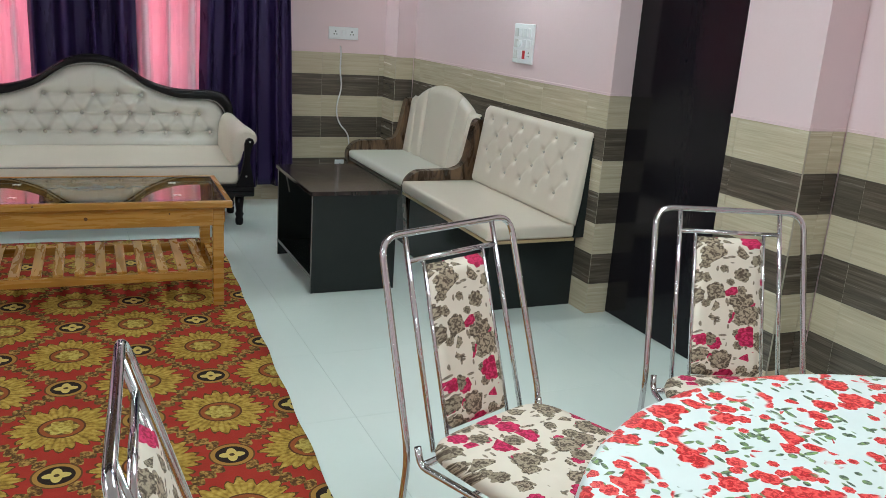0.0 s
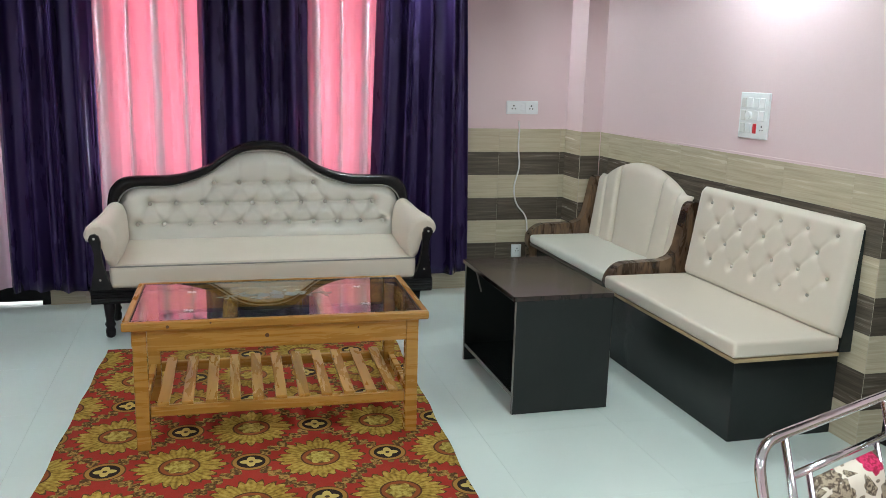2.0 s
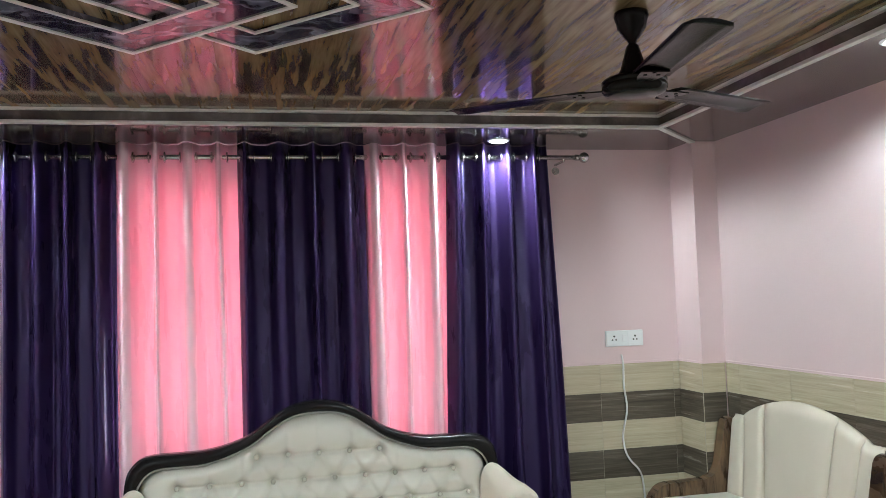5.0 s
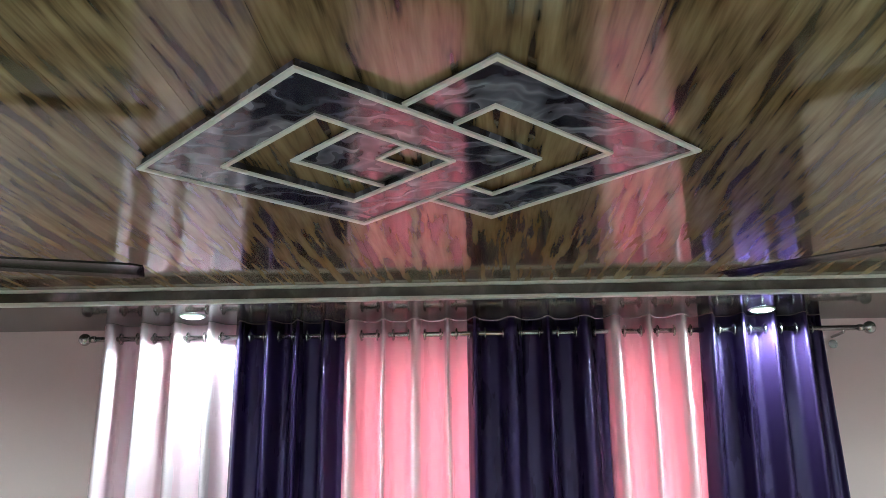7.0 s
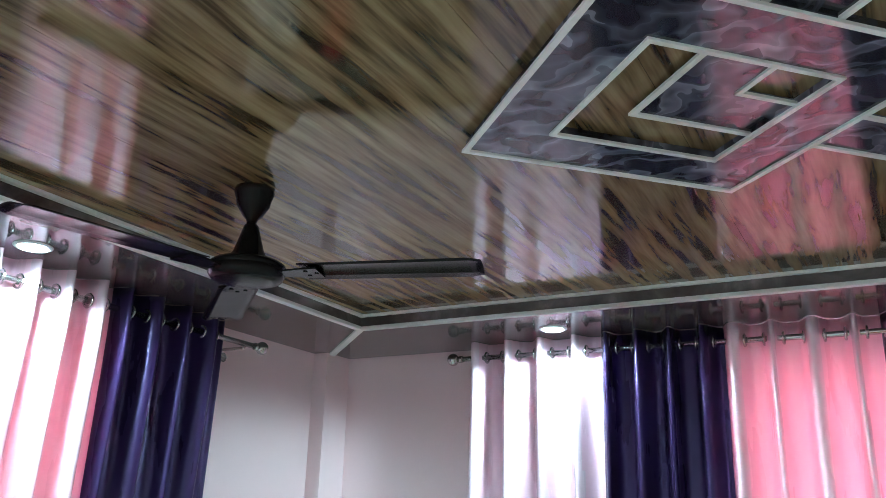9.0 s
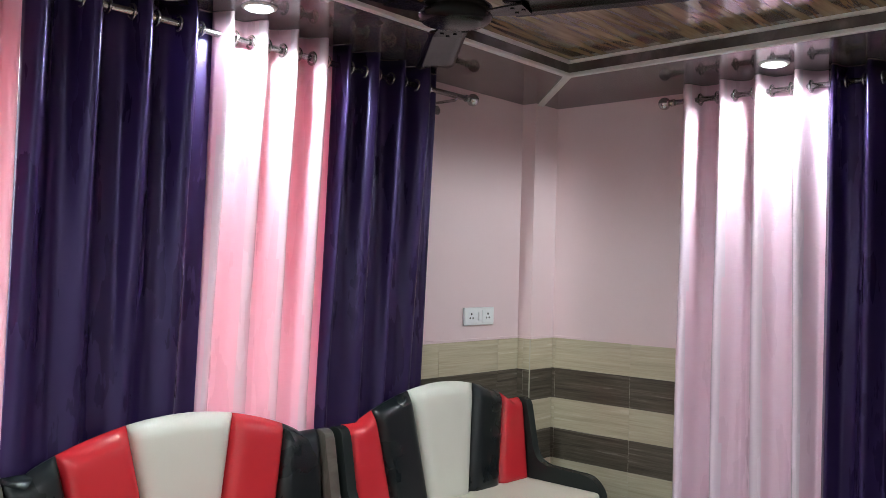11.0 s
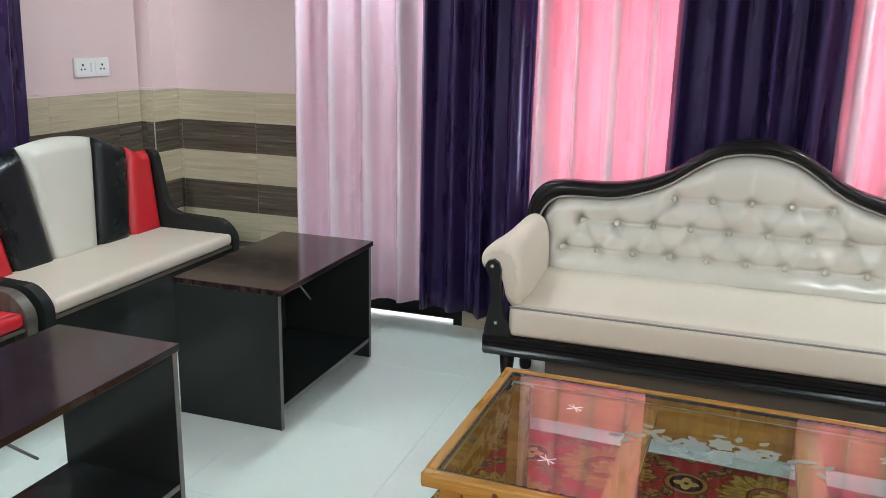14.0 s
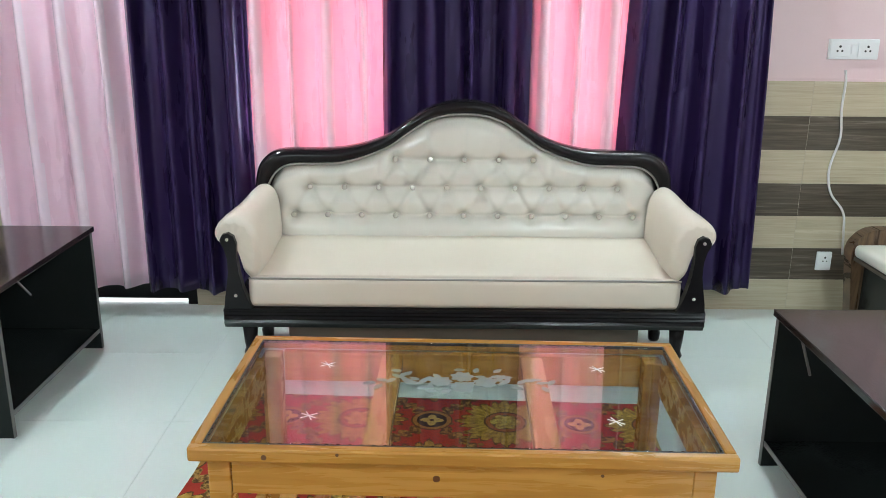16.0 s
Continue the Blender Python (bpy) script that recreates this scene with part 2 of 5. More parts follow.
def stone_tile(name, lo, mid, hi):
    g = Graph(name)
    v = g.coords(5.0)
    x, y, z = g.split(v)
    run = g.combine(g.math("MULTIPLY", g.math("ADD", x, y), 1.0), 0.0, g.math("MULTIPLY", z, 26.0))
    n = g.noise(run, 2.0, 6, 0.62, 0.5)
    fine = g.noise(g.combine(g.math("MULTIPLY", g.math("ADD", x, y), 2.5), 0.0, g.math("MULTIPLY", z, 110.0)), 2.2, 4, 0.6)
    f = g.math("ADD", g.math("MULTIPLY", n, 0.65), g.math("MULTIPLY", fine, 0.35))
    g.colour(g.ramp(f, [(0.30, lo), (0.5, mid), (0.70, hi)]))
    g.rough(g.math("MULTIPLY_ADD", n, 0.18, 0.16))
    g.bump(fine, 0.06, 0.002)
    return g.m


TILE_LIGHT = stone_tile("cream_striated_tile", (0.40, 0.33, 0.23), (0.53, 0.455, 0.33), (0.62, 0.55, 0.42))
TILE_DARK = stone_tile("dark_striated_tile", (0.045, 0.034, 0.026), (0.10, 0.08, 0.062), (0.20, 0.165, 0.13))
GROUT = varied("tile_grout", (0.40, 0.36, 0.28), (0.50, 0.45, 0.36), 20, (0.7, 0.85))


def floor_tile():
    g = Graph("mint_white_vitrified_tile")
    v = g.coords(7.0)
    n1 = g.noise(v, 2.2, 5, 0.6, 0.8)
    n2 = g.noise(v, 60, 3)
    g.colour(g.mix(g.math("ADD", g.math("MULTIPLY", n1, 0.8), g.math("MULTIPLY", n2, 0.2)), (0.68, 0.755, 0.72), (0.76, 0.825, 0.79)))
    g.rough(g.math("MULTIPLY_ADD", n1, 0.10, 0.07))
    g.bump(g.noise(v, 5, 2), 0.02, 0.004)
    return g.m


FLOOR_TILE = floor_tile()
FLOOR_GROUT = varied("floor_joint", (0.54, 0.60, 0.585), (0.60, 0.66, 0.645), 12, (0.5, 0.7))


def wood_ceiling():
    g = Graph("wood_print_pvc", spec=0.65)
    x, y, z = g.split(g.coords())
    wob = g.math("MULTIPLY", g.noise(g.combine(x, y, 0.0), 1.1, 2), 0.06)
    xx = g.math("ADD", x, wob)
    n0 = g.noise(g.combine(g.math("MULTIPLY", xx, 7.0), g.math("MULTIPLY", y, 0.9), 5.0), 1.0, 2)
    n1 = g.noise(g.combine(g.math("MULTIPLY", xx, 19.0), g.math("MULTIPLY", y, 1.6), 0.0), 1.3, 3, 0.55, 0.05)
    n2 = g.noise(g.combine(g.math("MULTIPLY", xx, 95.0), g.math("MULTIPLY", y, 3.5), 3.0), 1.4, 3, 0.6, 0.2)
    f = g.math("ADD", g.math("MULTIPLY", n1, 0.70), g.math("ADD", g.math("MULTIPLY", n2, 0.12), g.math("MULTIPLY", n0, 0.18)))
    g.colour(g.ramp(f, [(0.34, (0.026, 0.015, 0.007)), (0.42, (0.072, 0.045, 0.020)), (0.48, (0.160, 0.108, 0.052)), (0.56, (0.235, 0.168, 0.090)), (0.68, (0.31, 0.230, 0.132))]))
    g.rough(g.math("MULTIPLY_ADD", n1, 0.06, 0.06))
    wave = g.noise(g.combine(g.math("MULTIPLY", x, 22.0), g.math("MULTIPLY", y, 1.8), 0.0), 1.0, 2)
    g.bump(wave, 0.02, 0.004)
    return g.m


WOOD_PVC = wood_ceiling()


def marble_pvc():
    g = Graph("grey_brown_marble_pvc", spec=0.8)
    v = g.coords()
    n = g.noise(v, 3.5, 7, 0.65, 1.2)
    g.colour(g.ramp(n, [(0.30, (0.035, 0.028, 0.026)), (0.5, (0.085, 0.070, 0.066)), (0.68, (0.16, 0.14, 0.135))]))
    g.rough(g.math("MULTIPLY_ADD", n, 0.05, 0.045))
    g.bump(g.noise(v, 4, 2), 0.02, 0.01)
    return g.m


MARBLE_PVC = marble_pvc()


def smoke_pvc():
    g = Graph("smoky_purple_pvc", spec=0.6)
    v = g.coords()
    warp = g.vec("ADD", v, g.scaled(g.combine(g.noise(v, 3.0, 3), g.noise(v, 3.7, 3), 0.0), (0.5, 0.5, 0.0)))
    shard = g.voronoi(g.scaled(warp, (1.0, 2.4, 1.0)), 8.0)
    cross = g.voronoi(g.scaled(warp, (2.2, 1.0, 1.0)), 6.0)
    n = g.noise(warp, 14, 4, 0.6, 0.5)
    f = g.math("ADD", g.math("MULTIPLY", g.split(shard[1])[0], 0.26), g.math("MULTIPLY", shard[0], 0.45))
    f = g.math("ADD", f, g.math("ADD", g.math("MULTIPLY", cross[0], 0.22), g.math("MULTIPLY", n, 0.20)))
    g.colour(g.ramp(f, [(0.32, (0.010, 0.009, 0.015)), (0.50, (0.035, 0.033, 0.046)), (0.66, (0.11, 0.108, 0.14)), (0.85, (0.27, 0.27, 0.33))]))
    g.rough(0.08)
    g.bump(g.noise(v, 9, 3), 0.025, 0.01)
    return g.m


SMOKE = smoke_pvc()


def satin(name, a, b, through_colour, share, sheen, gloss=0.6, tint=(1, 1, 1)):
    """Curtain cloth: satin front, part of the light passes through."""
    g = Graph(name, rough=0.34, spec=gloss)
    g.put(g.b, "Specular Tint", (*tint, 1))
    v = g.coords()
    n1 = g.noise(g.scaled(v, (3, 3, 0.6)), 3, 4)
    n2 = g.noise(g.scaled(v, (1, 1, 0.2)), 160, 2)
    base = g.mix(g.math("ADD", g.math("MULTIPLY", n1, 0.88), g.math("MULTIPLY", n2, 0.12)), a, b)
    g.colour(base)
    g.rough(g.math("MULTIPLY_ADD", n1, 0.12, sheen))
    g.bump(g.noise(g.scaled(v, (1, 1, 0.25)), 9, 2), 0.05, 0.008)
    tan = g.node("ShaderNodeTangent")
    tan.direction_type, tan.axis = "RADIAL", "Z"
    g.put(g.b, "Tangent", tan.outputs[0])
    g.put(g.b, "Anisotropic", 0.8)
    g.put(g.b, "Anisotropic Rotation", 0.25)
    t = g.node("ShaderNodeBsdfTranslucent")
    g.put(t, "Color", (*through_colour, 1))
    m = g.node("ShaderNodeMixShader")
    g.put(m, 0, share)
    g.nt.links.new(g.b.outputs[0], m.inputs[1])
    g.nt.links.new(t.outputs[0], m.inputs[2])
    g.nt.links.new(m.outputs[0], g.nt.nodes["Material Output"].inputs[0])
    return g.m


PURPLE_SATIN = satin("purple_satin", (0.0175, 0.0086, 0.041), (0.028, 0.0148, 0.062), (0.06, 0.03, 0.14), 0.02, 0.22, 0.58, (0.60, 0.52, 1.0))
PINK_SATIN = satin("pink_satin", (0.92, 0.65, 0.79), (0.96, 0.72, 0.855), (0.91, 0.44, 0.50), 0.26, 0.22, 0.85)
# paler copy of the pink satin, carrying the lit look of fold crests
PINK_CREST_LIT = satin("pink_satin_lit_crest", (0.92, 0.72, 0.83), (0.96, 0.79, 0.89), (0.91, 0.46, 0.52), 0.13, 0.20, 0.9)


def pine(name, a, b):
    g = Graph(name)
    v = g.coords(2.0)
    x, y, z = g.split(v)
    n1 = g.noise(g.combine(g.math("MULTIPLY", x, a), g.math("MULTIPLY", y, b), g.math("MULTIPLY", z, 16.0)), 2.2, 5, 0.6, 0.5)
    kn = g.voronoi(g.scaled(v, (1.0, 1.0, 2.2)), 4.5)[0]
    knot = g.step(kn, 0.075, 0.035)
    ring = g.step(kn, 0.17, 0.07)
    c = g.ramp(n1, [(0.3, (0.34, 0.155, 0.030)), (0.5, (0.41, 0.196, 0.040)), (0.7, (0.47, 0.240, 0.055))])
    c = g.mix(g.math("MULTIPLY", ring, 0.35), c, (0.36, 0.15, 0.03))
    g.colour(g.mix(g.math("MULTIPLY", knot, 0.85), c, (0.07, 0.022, 0.008)))
    g.rough(g.math("MULTIPLY_ADD", n1, 0.15, 0.20))
    g.bump(n1, 0.05, 0.003)
    return g.m


KNOT = varied("dark_knot", (0.055, 0.018, 0.007), (0.13, 0.045, 0.014), 90, (0.25, 0.4))
PINE = pine("varnished_pine", 1.3, 9.0)
PINE_CROSS = pine("varnished_pine_cross", 9.0, 1.3)


def striped_wood(name, stops, scale, rough):
    g = Graph(name)
    x, y, z = g.split(g.coords(2.0))
    n = g.noise(g.combine(g.math("MULTIPLY", x, 2.0), g.math("MULTIPLY", y, 16.0), g.math("MULTIPLY", z, 3.0)), scale, 5, 0.6, 0.6)
    g.colour(g.ramp(n, stops))
    g.rough(g.math("MULTIPLY_ADD", n, 0.12, rough))
    g.bump(n, 0.04, 0.002)
    return g.m


WALNUT = striped_wood("striped_walnut_laminate", [(0.34, (0.020, 0.011, 0.007)), (0.48, (0.075, 0.040, 0.022)), (0.62, (0.17, 0.10, 0.055))], 1.5, 0.22)
GREY_WOOD = striped_wood("grey_brown_laminate", [(0.34, (0.05, 0.042, 0.035)), (0.5, (0.085, 0.072, 0.06)), (0.66, (0.13, 0.112, 0.095))], 1.6, 0.28)


def mahogany():
    g = Graph("dark_mahogany_laminate")
    x, y, z = g.split(g.coords(3.0))
    n = g.noise(g.combine(g.math("MULTIPLY", x, 16.0), g.math("MULTIPLY", y, 2.0), z), 1.6, 5, 0.6, 0.5)
    s = g.noise(g.combine(x, y, z), 9, 4, 0.6, 1.0)
    g.colour(g.ramp(n, [(0.32, (0.010, 0.006, 0.006)), (0.5, (0.022, 0.013, 0.012)), (0.68, (0.042, 0.026, 0.024))]))
    g.rough(g.math("MULTIPLY_ADD", s, 0.16, 0.05))
    g.bump(n, 0.03, 0.002)
    return g.m


MAHOGANY = mahogany()


def glass(name, tint=(0.93, 0.97, 0.95), rough=0.0, ior=1.5):
    g = Graph(name, rough=rough, colour=tint)
    g.put(g.b, "Transmission Weight", 1.0)
    g.put(g.b, "IOR", ior)
    return g.m


GLASS = glass("clear_glass")
TABLE_GLASS = glass("green_tinted_glass", (0.60, 0.65, 0.625), ior=1.70)
FROST = varied("etched_frost", (0.24, 0.28, 0.28), (0.40, 0.45, 0.45), 40, (0.35, 0.5))
FROST.node_tree.nodes["Principled BSDF"].inputs["Alpha"].default_value = 0.5


def carpet_print():
    """Gold medallions and dark rosettes on red, with leafy diagonal vines."""
    A, B = 0.535, 0.650
    g = Graph("printed_red_carpet", rough=0.9, spec=0.2)
    x, y, z = g.split(g.coords())
    wob = g.noise(g.coords(), 45, 2)
    u, v = g.math("DIVIDE", x, A), g.math("DIVIDE", y, B)
    p, q = g.math("ADD", u, v), g.math("SUBTRACT", u, v)

    def cell(shift):
        P = g.math("SUBTRACT", g.math("ROUND", g.math("ADD", p, shift)), shift)
        Q = g.math("SUBTRACT", g.math("ROUND", g.math("ADD", q, shift)), shift)
        cx = g.math("MULTIPLY", g.math("ADD", P, Q), A / 2)
        cy = g.math("MULTIPLY", g.math("SUBTRACT", P, Q), B / 2)
        dx, dy = g.math("SUBTRACT", x, cx), g.math("SUBTRACT", y, cy)
        r = g.math("SQRT", g.math("ADD", g.math("MULTIPLY", dx, dx), g.math("MULTIPLY", dy, dy)))
        return r, g.math("ARCTAN2", dy, dx)

    def petals(r, th, n, amt):
        c = g.math("ABSOLUTE", g.math("COSINE", g.math("MULTIPLY", th, n / 2)))
        return g.math("MULTIPLY", r, g.math("SUBTRACT", 1.0 + amt, g.math("MULTIPLY", c, amt * 2)))

    rb, tb = cell(0.0)
    rd, td = cell(0.5)
    red = g.mix(g.noise(g.coords(), 14, 4), (0.31, 0.020, 0.014), (0.44, 0.040, 0.024))
    # vines along both diagonals
    def dist_line(s):
        f = g.math("SUBTRACT", s, g.math("ADD", g.math("FLOOR", s), 0.5))
        return f
    sway_p = g.math("MULTIPLY", g.math("SINE", g.math("MULTIPLY", q, 6.2832 * 3)), 0.020)
    sway_q = g.math("MULTIPLY", g.math("SINE", g.math("MULTIPLY", p, 6.2832 * 3)), 0.020)
    vp = g.math("ABSOLUTE", g.math("ADD", dist_line(p), sway_p))
    vq = g.math("ABSOLUTE", g.math("ADD", dist_line(q), sway_q))
    leaf_p = g.math("MULTIPLY_ADD", g.math("ABSOLUTE", g.math("SINE", g.math("MULTIPLY", q, 6.2832 * 4.5))), 0.056, 0.020)
    leaf_q = g.math("MULTIPLY_ADD", g.math("ABSOLUTE", g.math("SINE", g.math("MULTIPLY", p, 6.2832 * 4.5))), 0.056, 0.020)
    vine = g.math("MAXIMUM", g.math("LESS_THAN", vp, leaf_p), g.math("LESS_THAN", vq, leaf_q))
    speck = g.noise(g.coords(), 70, 2)
    vine_c = g.ramp(speck, [(0.40, (0.06, 0.040, 0.012)), (0.50, (0.19, 0.115, 0.028)), (0.60, (0.42, 0.27, 0.075))])
    c = g.mix(g.math("MULTIPLY", vine, 0.92), red, vine_c)
    # small scattered tufts on the ground
    tiny = g.voronoi(g.coords(), 17)
    c = g.mix(g.math("MULTIPLY", g.math("LESS_THAN", tiny[0], 0.22), g.math("LESS_THAN", g.split(tiny[1])[0], 0.18)), c, (0.22, 0.12, 0.03))
    # gold medallion
    gold = g.ramp(g.math("ADD", g.math("MULTIPLY", g.noise(g.coords(), 48, 4), 0.85), g.math("MULTIPLY", g.math("ABSOLUTE", g.math("SINE", g.math("MULTIPLY", tb, 18.0))), 0.15)),
                  [(0.32, (0.18, 0.098, 0.013)), (0.5, (0.38, 0.232, 0.038)), (0.68, (0.54, 0.365, 0.085))])
    rbp = g.math("ADD", petals(petals(rb, tb, 8, 0.10), tb, 24, 0.09), g.math("MULTIPLY", g.math("SUBTRACT", wob, 0.5), 0.03))
    c = g.mix(g.math("LESS_THAN", rbp, 0.152), c, (0.11, 0.045, 0.012))
    c = g.mix(g.math("LESS_THAN", rbp, 0.144), c, gold)
    c = g.mix(g.math("LESS_THAN", rb, 0.078), c, (0.10, 0.035, 0.012))
    c = g.mix(g.math("LESS_THAN", rb, 0.071), c, (0.30, 0.075, 0.022))
    c = g.mix(g.math("LESS_THAN", rb, 0.054), c, (0.13, 0.065, 0.018))
    inner = g.ramp(g.noise(g.coords(), 60, 2), [(0.4, (0.30, 0.19, 0.03)), (0.6, (0.55, 0.42, 0.11))])
    c = g.mix(g.math("LESS_THAN", petals(rb, tb, 6, 0.18), 0.047), c, inner)
    # dark rosette with a four-petalled flower
    c = g.mix(g.math("LESS_THAN", rd, 0.076), c, (0.13, 0.05, 0.015))
    c = g.mix(g.math("LESS_THAN", rd, 0.070), c, (0.38, 0.20, 0.045))
    c = g.mix(g.math("LESS_THAN", rd, 0.055), c, (0.020, 0.010, 0.007))
    c = g.mix(g.math("LESS_THAN", petals(rd, td, 4, 0.30), 0.030), c, (0.60, 0.45, 0.14))
    c = g.mix(g.math("LESS_THAN", rd, 0.009), c, (0.08, 0.04, 0.015))
    fib = g.noise(g.coords(), 420, 2)
    g.colour(g.mix(g.math("MULTIPLY", g.math("SUBTRACT", fib, 0.5), 0.8), c, (0.03, 0.015, 0.01)))
    g.bump(g.math("ADD", fib, g.math("MULTIPLY", g.noise(g.coords(), 3, 2), 0.6)), 0.35, 0.006)
    return g.m


CARPET = carpet_print()


def blossoms(g, u, w, scale, size, share, lobes, shift, cluster=None):
    """Lobed flowers on a loose grid over (u, w): mask, petal shading, two random picks."""
    p = g.combine(g.math("ADD", u, shift), g.math("ADD", w, shift * 0.7), 0.0)
    vo = g.voronoi(p, scale, rand=0.85)
    pick = g.split(vo[1])
    d = g.vec("SUBTRACT", p, vo[2])
    dx, dy, _ = g.split(d)
    r = g.math("MULTIPLY", g.math("SQRT", g.math("ADD", g.math("MULTIPLY", dx, dx), g.math("MULTIPLY", dy, dy))), scale)
    th = g.math("ADD", g.math("ARCTAN2", dy, dx), g.math("MULTIPLY", pick[2], 6.0))
    grain = g.noise(p, scale * 7, 3)
    lobe = g.math("ABSOLUTE", g.math("COSINE", g.math("MULTIPLY", th, lobes / 2)))
    edge = g.math("MULTIPLY", g.math("MULTIPLY_ADD", pick[2], 0.55, 0.62), g.math("MULTIPLY_ADD", lobe, 0.20 * size, g.math("MULTIPLY_ADD", grain, 0.30 * size, 0.72 * size)))
    on = g.math("MULTIPLY", g.step(g.math("SUBTRACT", r, edge), 0.012, -0.012), g.math("LESS_THAN", pick[1], share))
    if cluster is not None:
        on = g.math("MULTIPLY", on, cluster)
    swirl = g.math("SINE", g.math("ADD", g.math("MULTIPLY", r, 9.0 / size), g.math("ADD", g.math("MULTIPLY", lobe, 1.6), g.math("MULTIPLY", g.noise(p, scale * 5, 2), 16.0))))
    tone = g.math("MULTIPLY_ADD", swirl, 0.5, 0.5)
    return on, tone, pick


def sprigs(g, u, w, scale, stretch, size, share, shift):
    """Slim leaves scattered over (u, w)."""
    wob = g.math("MULTIPLY", g.noise(g.combine(u, w, shift), scale * 0.8, 2), 0.6 / scale)
    vo = g.voronoi(g.combine(g.math("ADD", g.math("MULTIPLY", u, stretch[0]), wob), g.math("ADD", g.math("MULTIPLY", w, stretch[1]), shift), 0.0), scale)
    return g.math("MULTIPLY", g.step(vo[0], size + 0.03, size - 0.03), g.math("LESS_THAN", g.split(vo[1])[1], share))


def chair_print():
    """Cream cloth with magenta and sepia blossoms and small brown sprays."""
    g = Graph("floral_upholstery", rough=0.75, spec=0.25)
    x, y, z = g.split(g.coords())
    w = g.math("SUBTRACT", z, y)
    c = g.mix(g.noise(g.coords(), 25, 3), (0.74, 0.65, 0.56), (0.66, 0.57, 0.48))
    sepia, umber = (0.21, 0.155, 0.105), (0.085, 0.058, 0.042)
    fine = g.step(g.noise(g.combine(x, w, 2.0), 120, 3), 0.46, 0.58)
    for k, st in enumerate(((2.6, 1.0), (1.0, 2.4))):
        on = sprigs(g, x, w, 24.0, st, 0.26, 0.42, 1.3 + k)
        c = g.mix(g.math("MULTIPLY", on, 0.85), c, g.mix(fine, sepia, umber))
    for scale, size, share, shift in ((20.0, 0.42, 0.50, 0.31), (13.5, 0.46, 0.66, 0.0)):
        on, tone, pick = blossoms(g, x, w, scale, size, share, 7, shift)
        red = g.mix(tone, (0.30, 0.010, 0.045), (0.66, 0.035, 0.13))
        brown = g.mix(tone, umber, g.mix(pick[2], (0.30, 0.24, 0.17), (0.42, 0.33, 0.24)))
        c = g.mix(on, c, g.mix(g.math("LESS_THAN", pick[0], 0.24), brown, red))
    g.colour(c)
    g.bump(g.noise(g.coords(), 500, 2), 0.2, 0.002)
    return g.m


def cloth_print():
    """White cloth with bunched red roses, buds and grey-green leaves."""
    g = Graph("rose_print_tablecloth", rough=0.42, spec=0.35)
    x, y, z = g.split(g.coords())
    u, w = g.math("MULTIPLY_ADD", z, 0.6, x), g.math("MULTIPLY_ADD", z, -0.6, y)
    c = g.mix(g.noise(g.coords(), 9, 3), (0.71, 0.76, 0.755), (0.64, 0.70, 0.695))
    bunch = g.step(g.noise(g.combine(u, w, 4.0), 7.0, 2), 0.44, 0.47)
    fine = g.noise(g.combine(u, w, 2.0), 90, 2)
    for k, st in enumerate(((2.8, 1.0), (1.0, 2.8), (2.0, 1.7))):
        on = g.math("MULTIPLY", sprigs(g, u, w, 20.0, st, 0.30, 0.50, 0.9 * k + 0.2), g.step(g.noise(g.combine(u, w, 4.0), 7.0, 2), 0.38, 0.42))
        c = g.mix(on, c, g.ramp(fine, [(0.38, (0.035, 0.060, 0.035)), (0.5, (0.14, 0.20, 0.12)), (0.62, (0.20, 0.34, 0.09))]))
    for scale, size, share, shift, near in ((27.0, 0.36, 0.22, 0.37, None), (18.0, 0.40, 0.40, 0.9, bunch), (12.0, 0.40, 0.56, 0.0, bunch)):
        on, tone, pick = blossoms(g, u, w, scale, size, share, 6, shift, near)
        c = g.mix(on, c, g.ramp(tone, [(0.0, (0.40, 0.004, 0.008)), (0.45, (0.72, 0.020, 0.026)), (1.0, (0.82, 0.11, 0.10))]))
    g.colour(c)
    g.bump(g.noise(g.coords(), 14, 3), 0.12, 0.006)
    return g.m


CHAIR_FLORAL = chair_print()
CLOTH_FLORAL = cloth_print()


def glow(name, colour, strength):
    g = Graph(name)
    g.put(g.b, "Emission Color", (*colour, 1))
    g.put(g.b, "Emission Strength", strength)
    return g.m


LED_GLOW = glow("led_diffuser", LED, 45.0)
DAY_GLOW = glow("bright_outdoors", (0.95, 0.98, 1.0), 6.0)
GROUND = varied("outdoor_concrete", (0.35, 0.34, 0.32), (0.45, 0.44, 0.42), 2, (0.7, 0.9))

# ---- the room ----
XL, XR, YB, YF = -2.34, 3.01, 7.11, -1.6
CEIL, BORDER, DADO = 2.455, 2.395, 1.15
TOP = 2.60
DOOR = (-1.40, -0.60, 2.05)
WIN = (-0.28, 1.50, 0.78, 2.20)
SIDE = (3.95, 5.70, 0.85, 2.20)

floor = structure("floor", boxes((XL - 0.2, YF - 0.2, -0.12, 3.5, YB + 0.2, -0.003)), FLOOR_GROUT, "mint white glossy vitrified tile floor", "floor")
wall_north = structure("wall_north", boxes(
    (XL - 0.2, YB, 0, DOOR[0], YB + 0.2, TOP), (DOOR[0], YB, DOOR[2], DOOR[1], YB + 0.2, TOP), (DOOR[1], YB, 0, WIN[0], YB + 0.2, TOP),
    (WIN[0], YB, 0, WIN[1], YB + 0.2, WIN[2]), (WIN[0], YB, WIN[3], WIN[1], YB + 0.2, TOP), (WIN[1], YB, 0, 3.5, YB + 0.2, TOP)),
    PINK, "pink painted wall with striped tile dado and curtained openings", "wall")
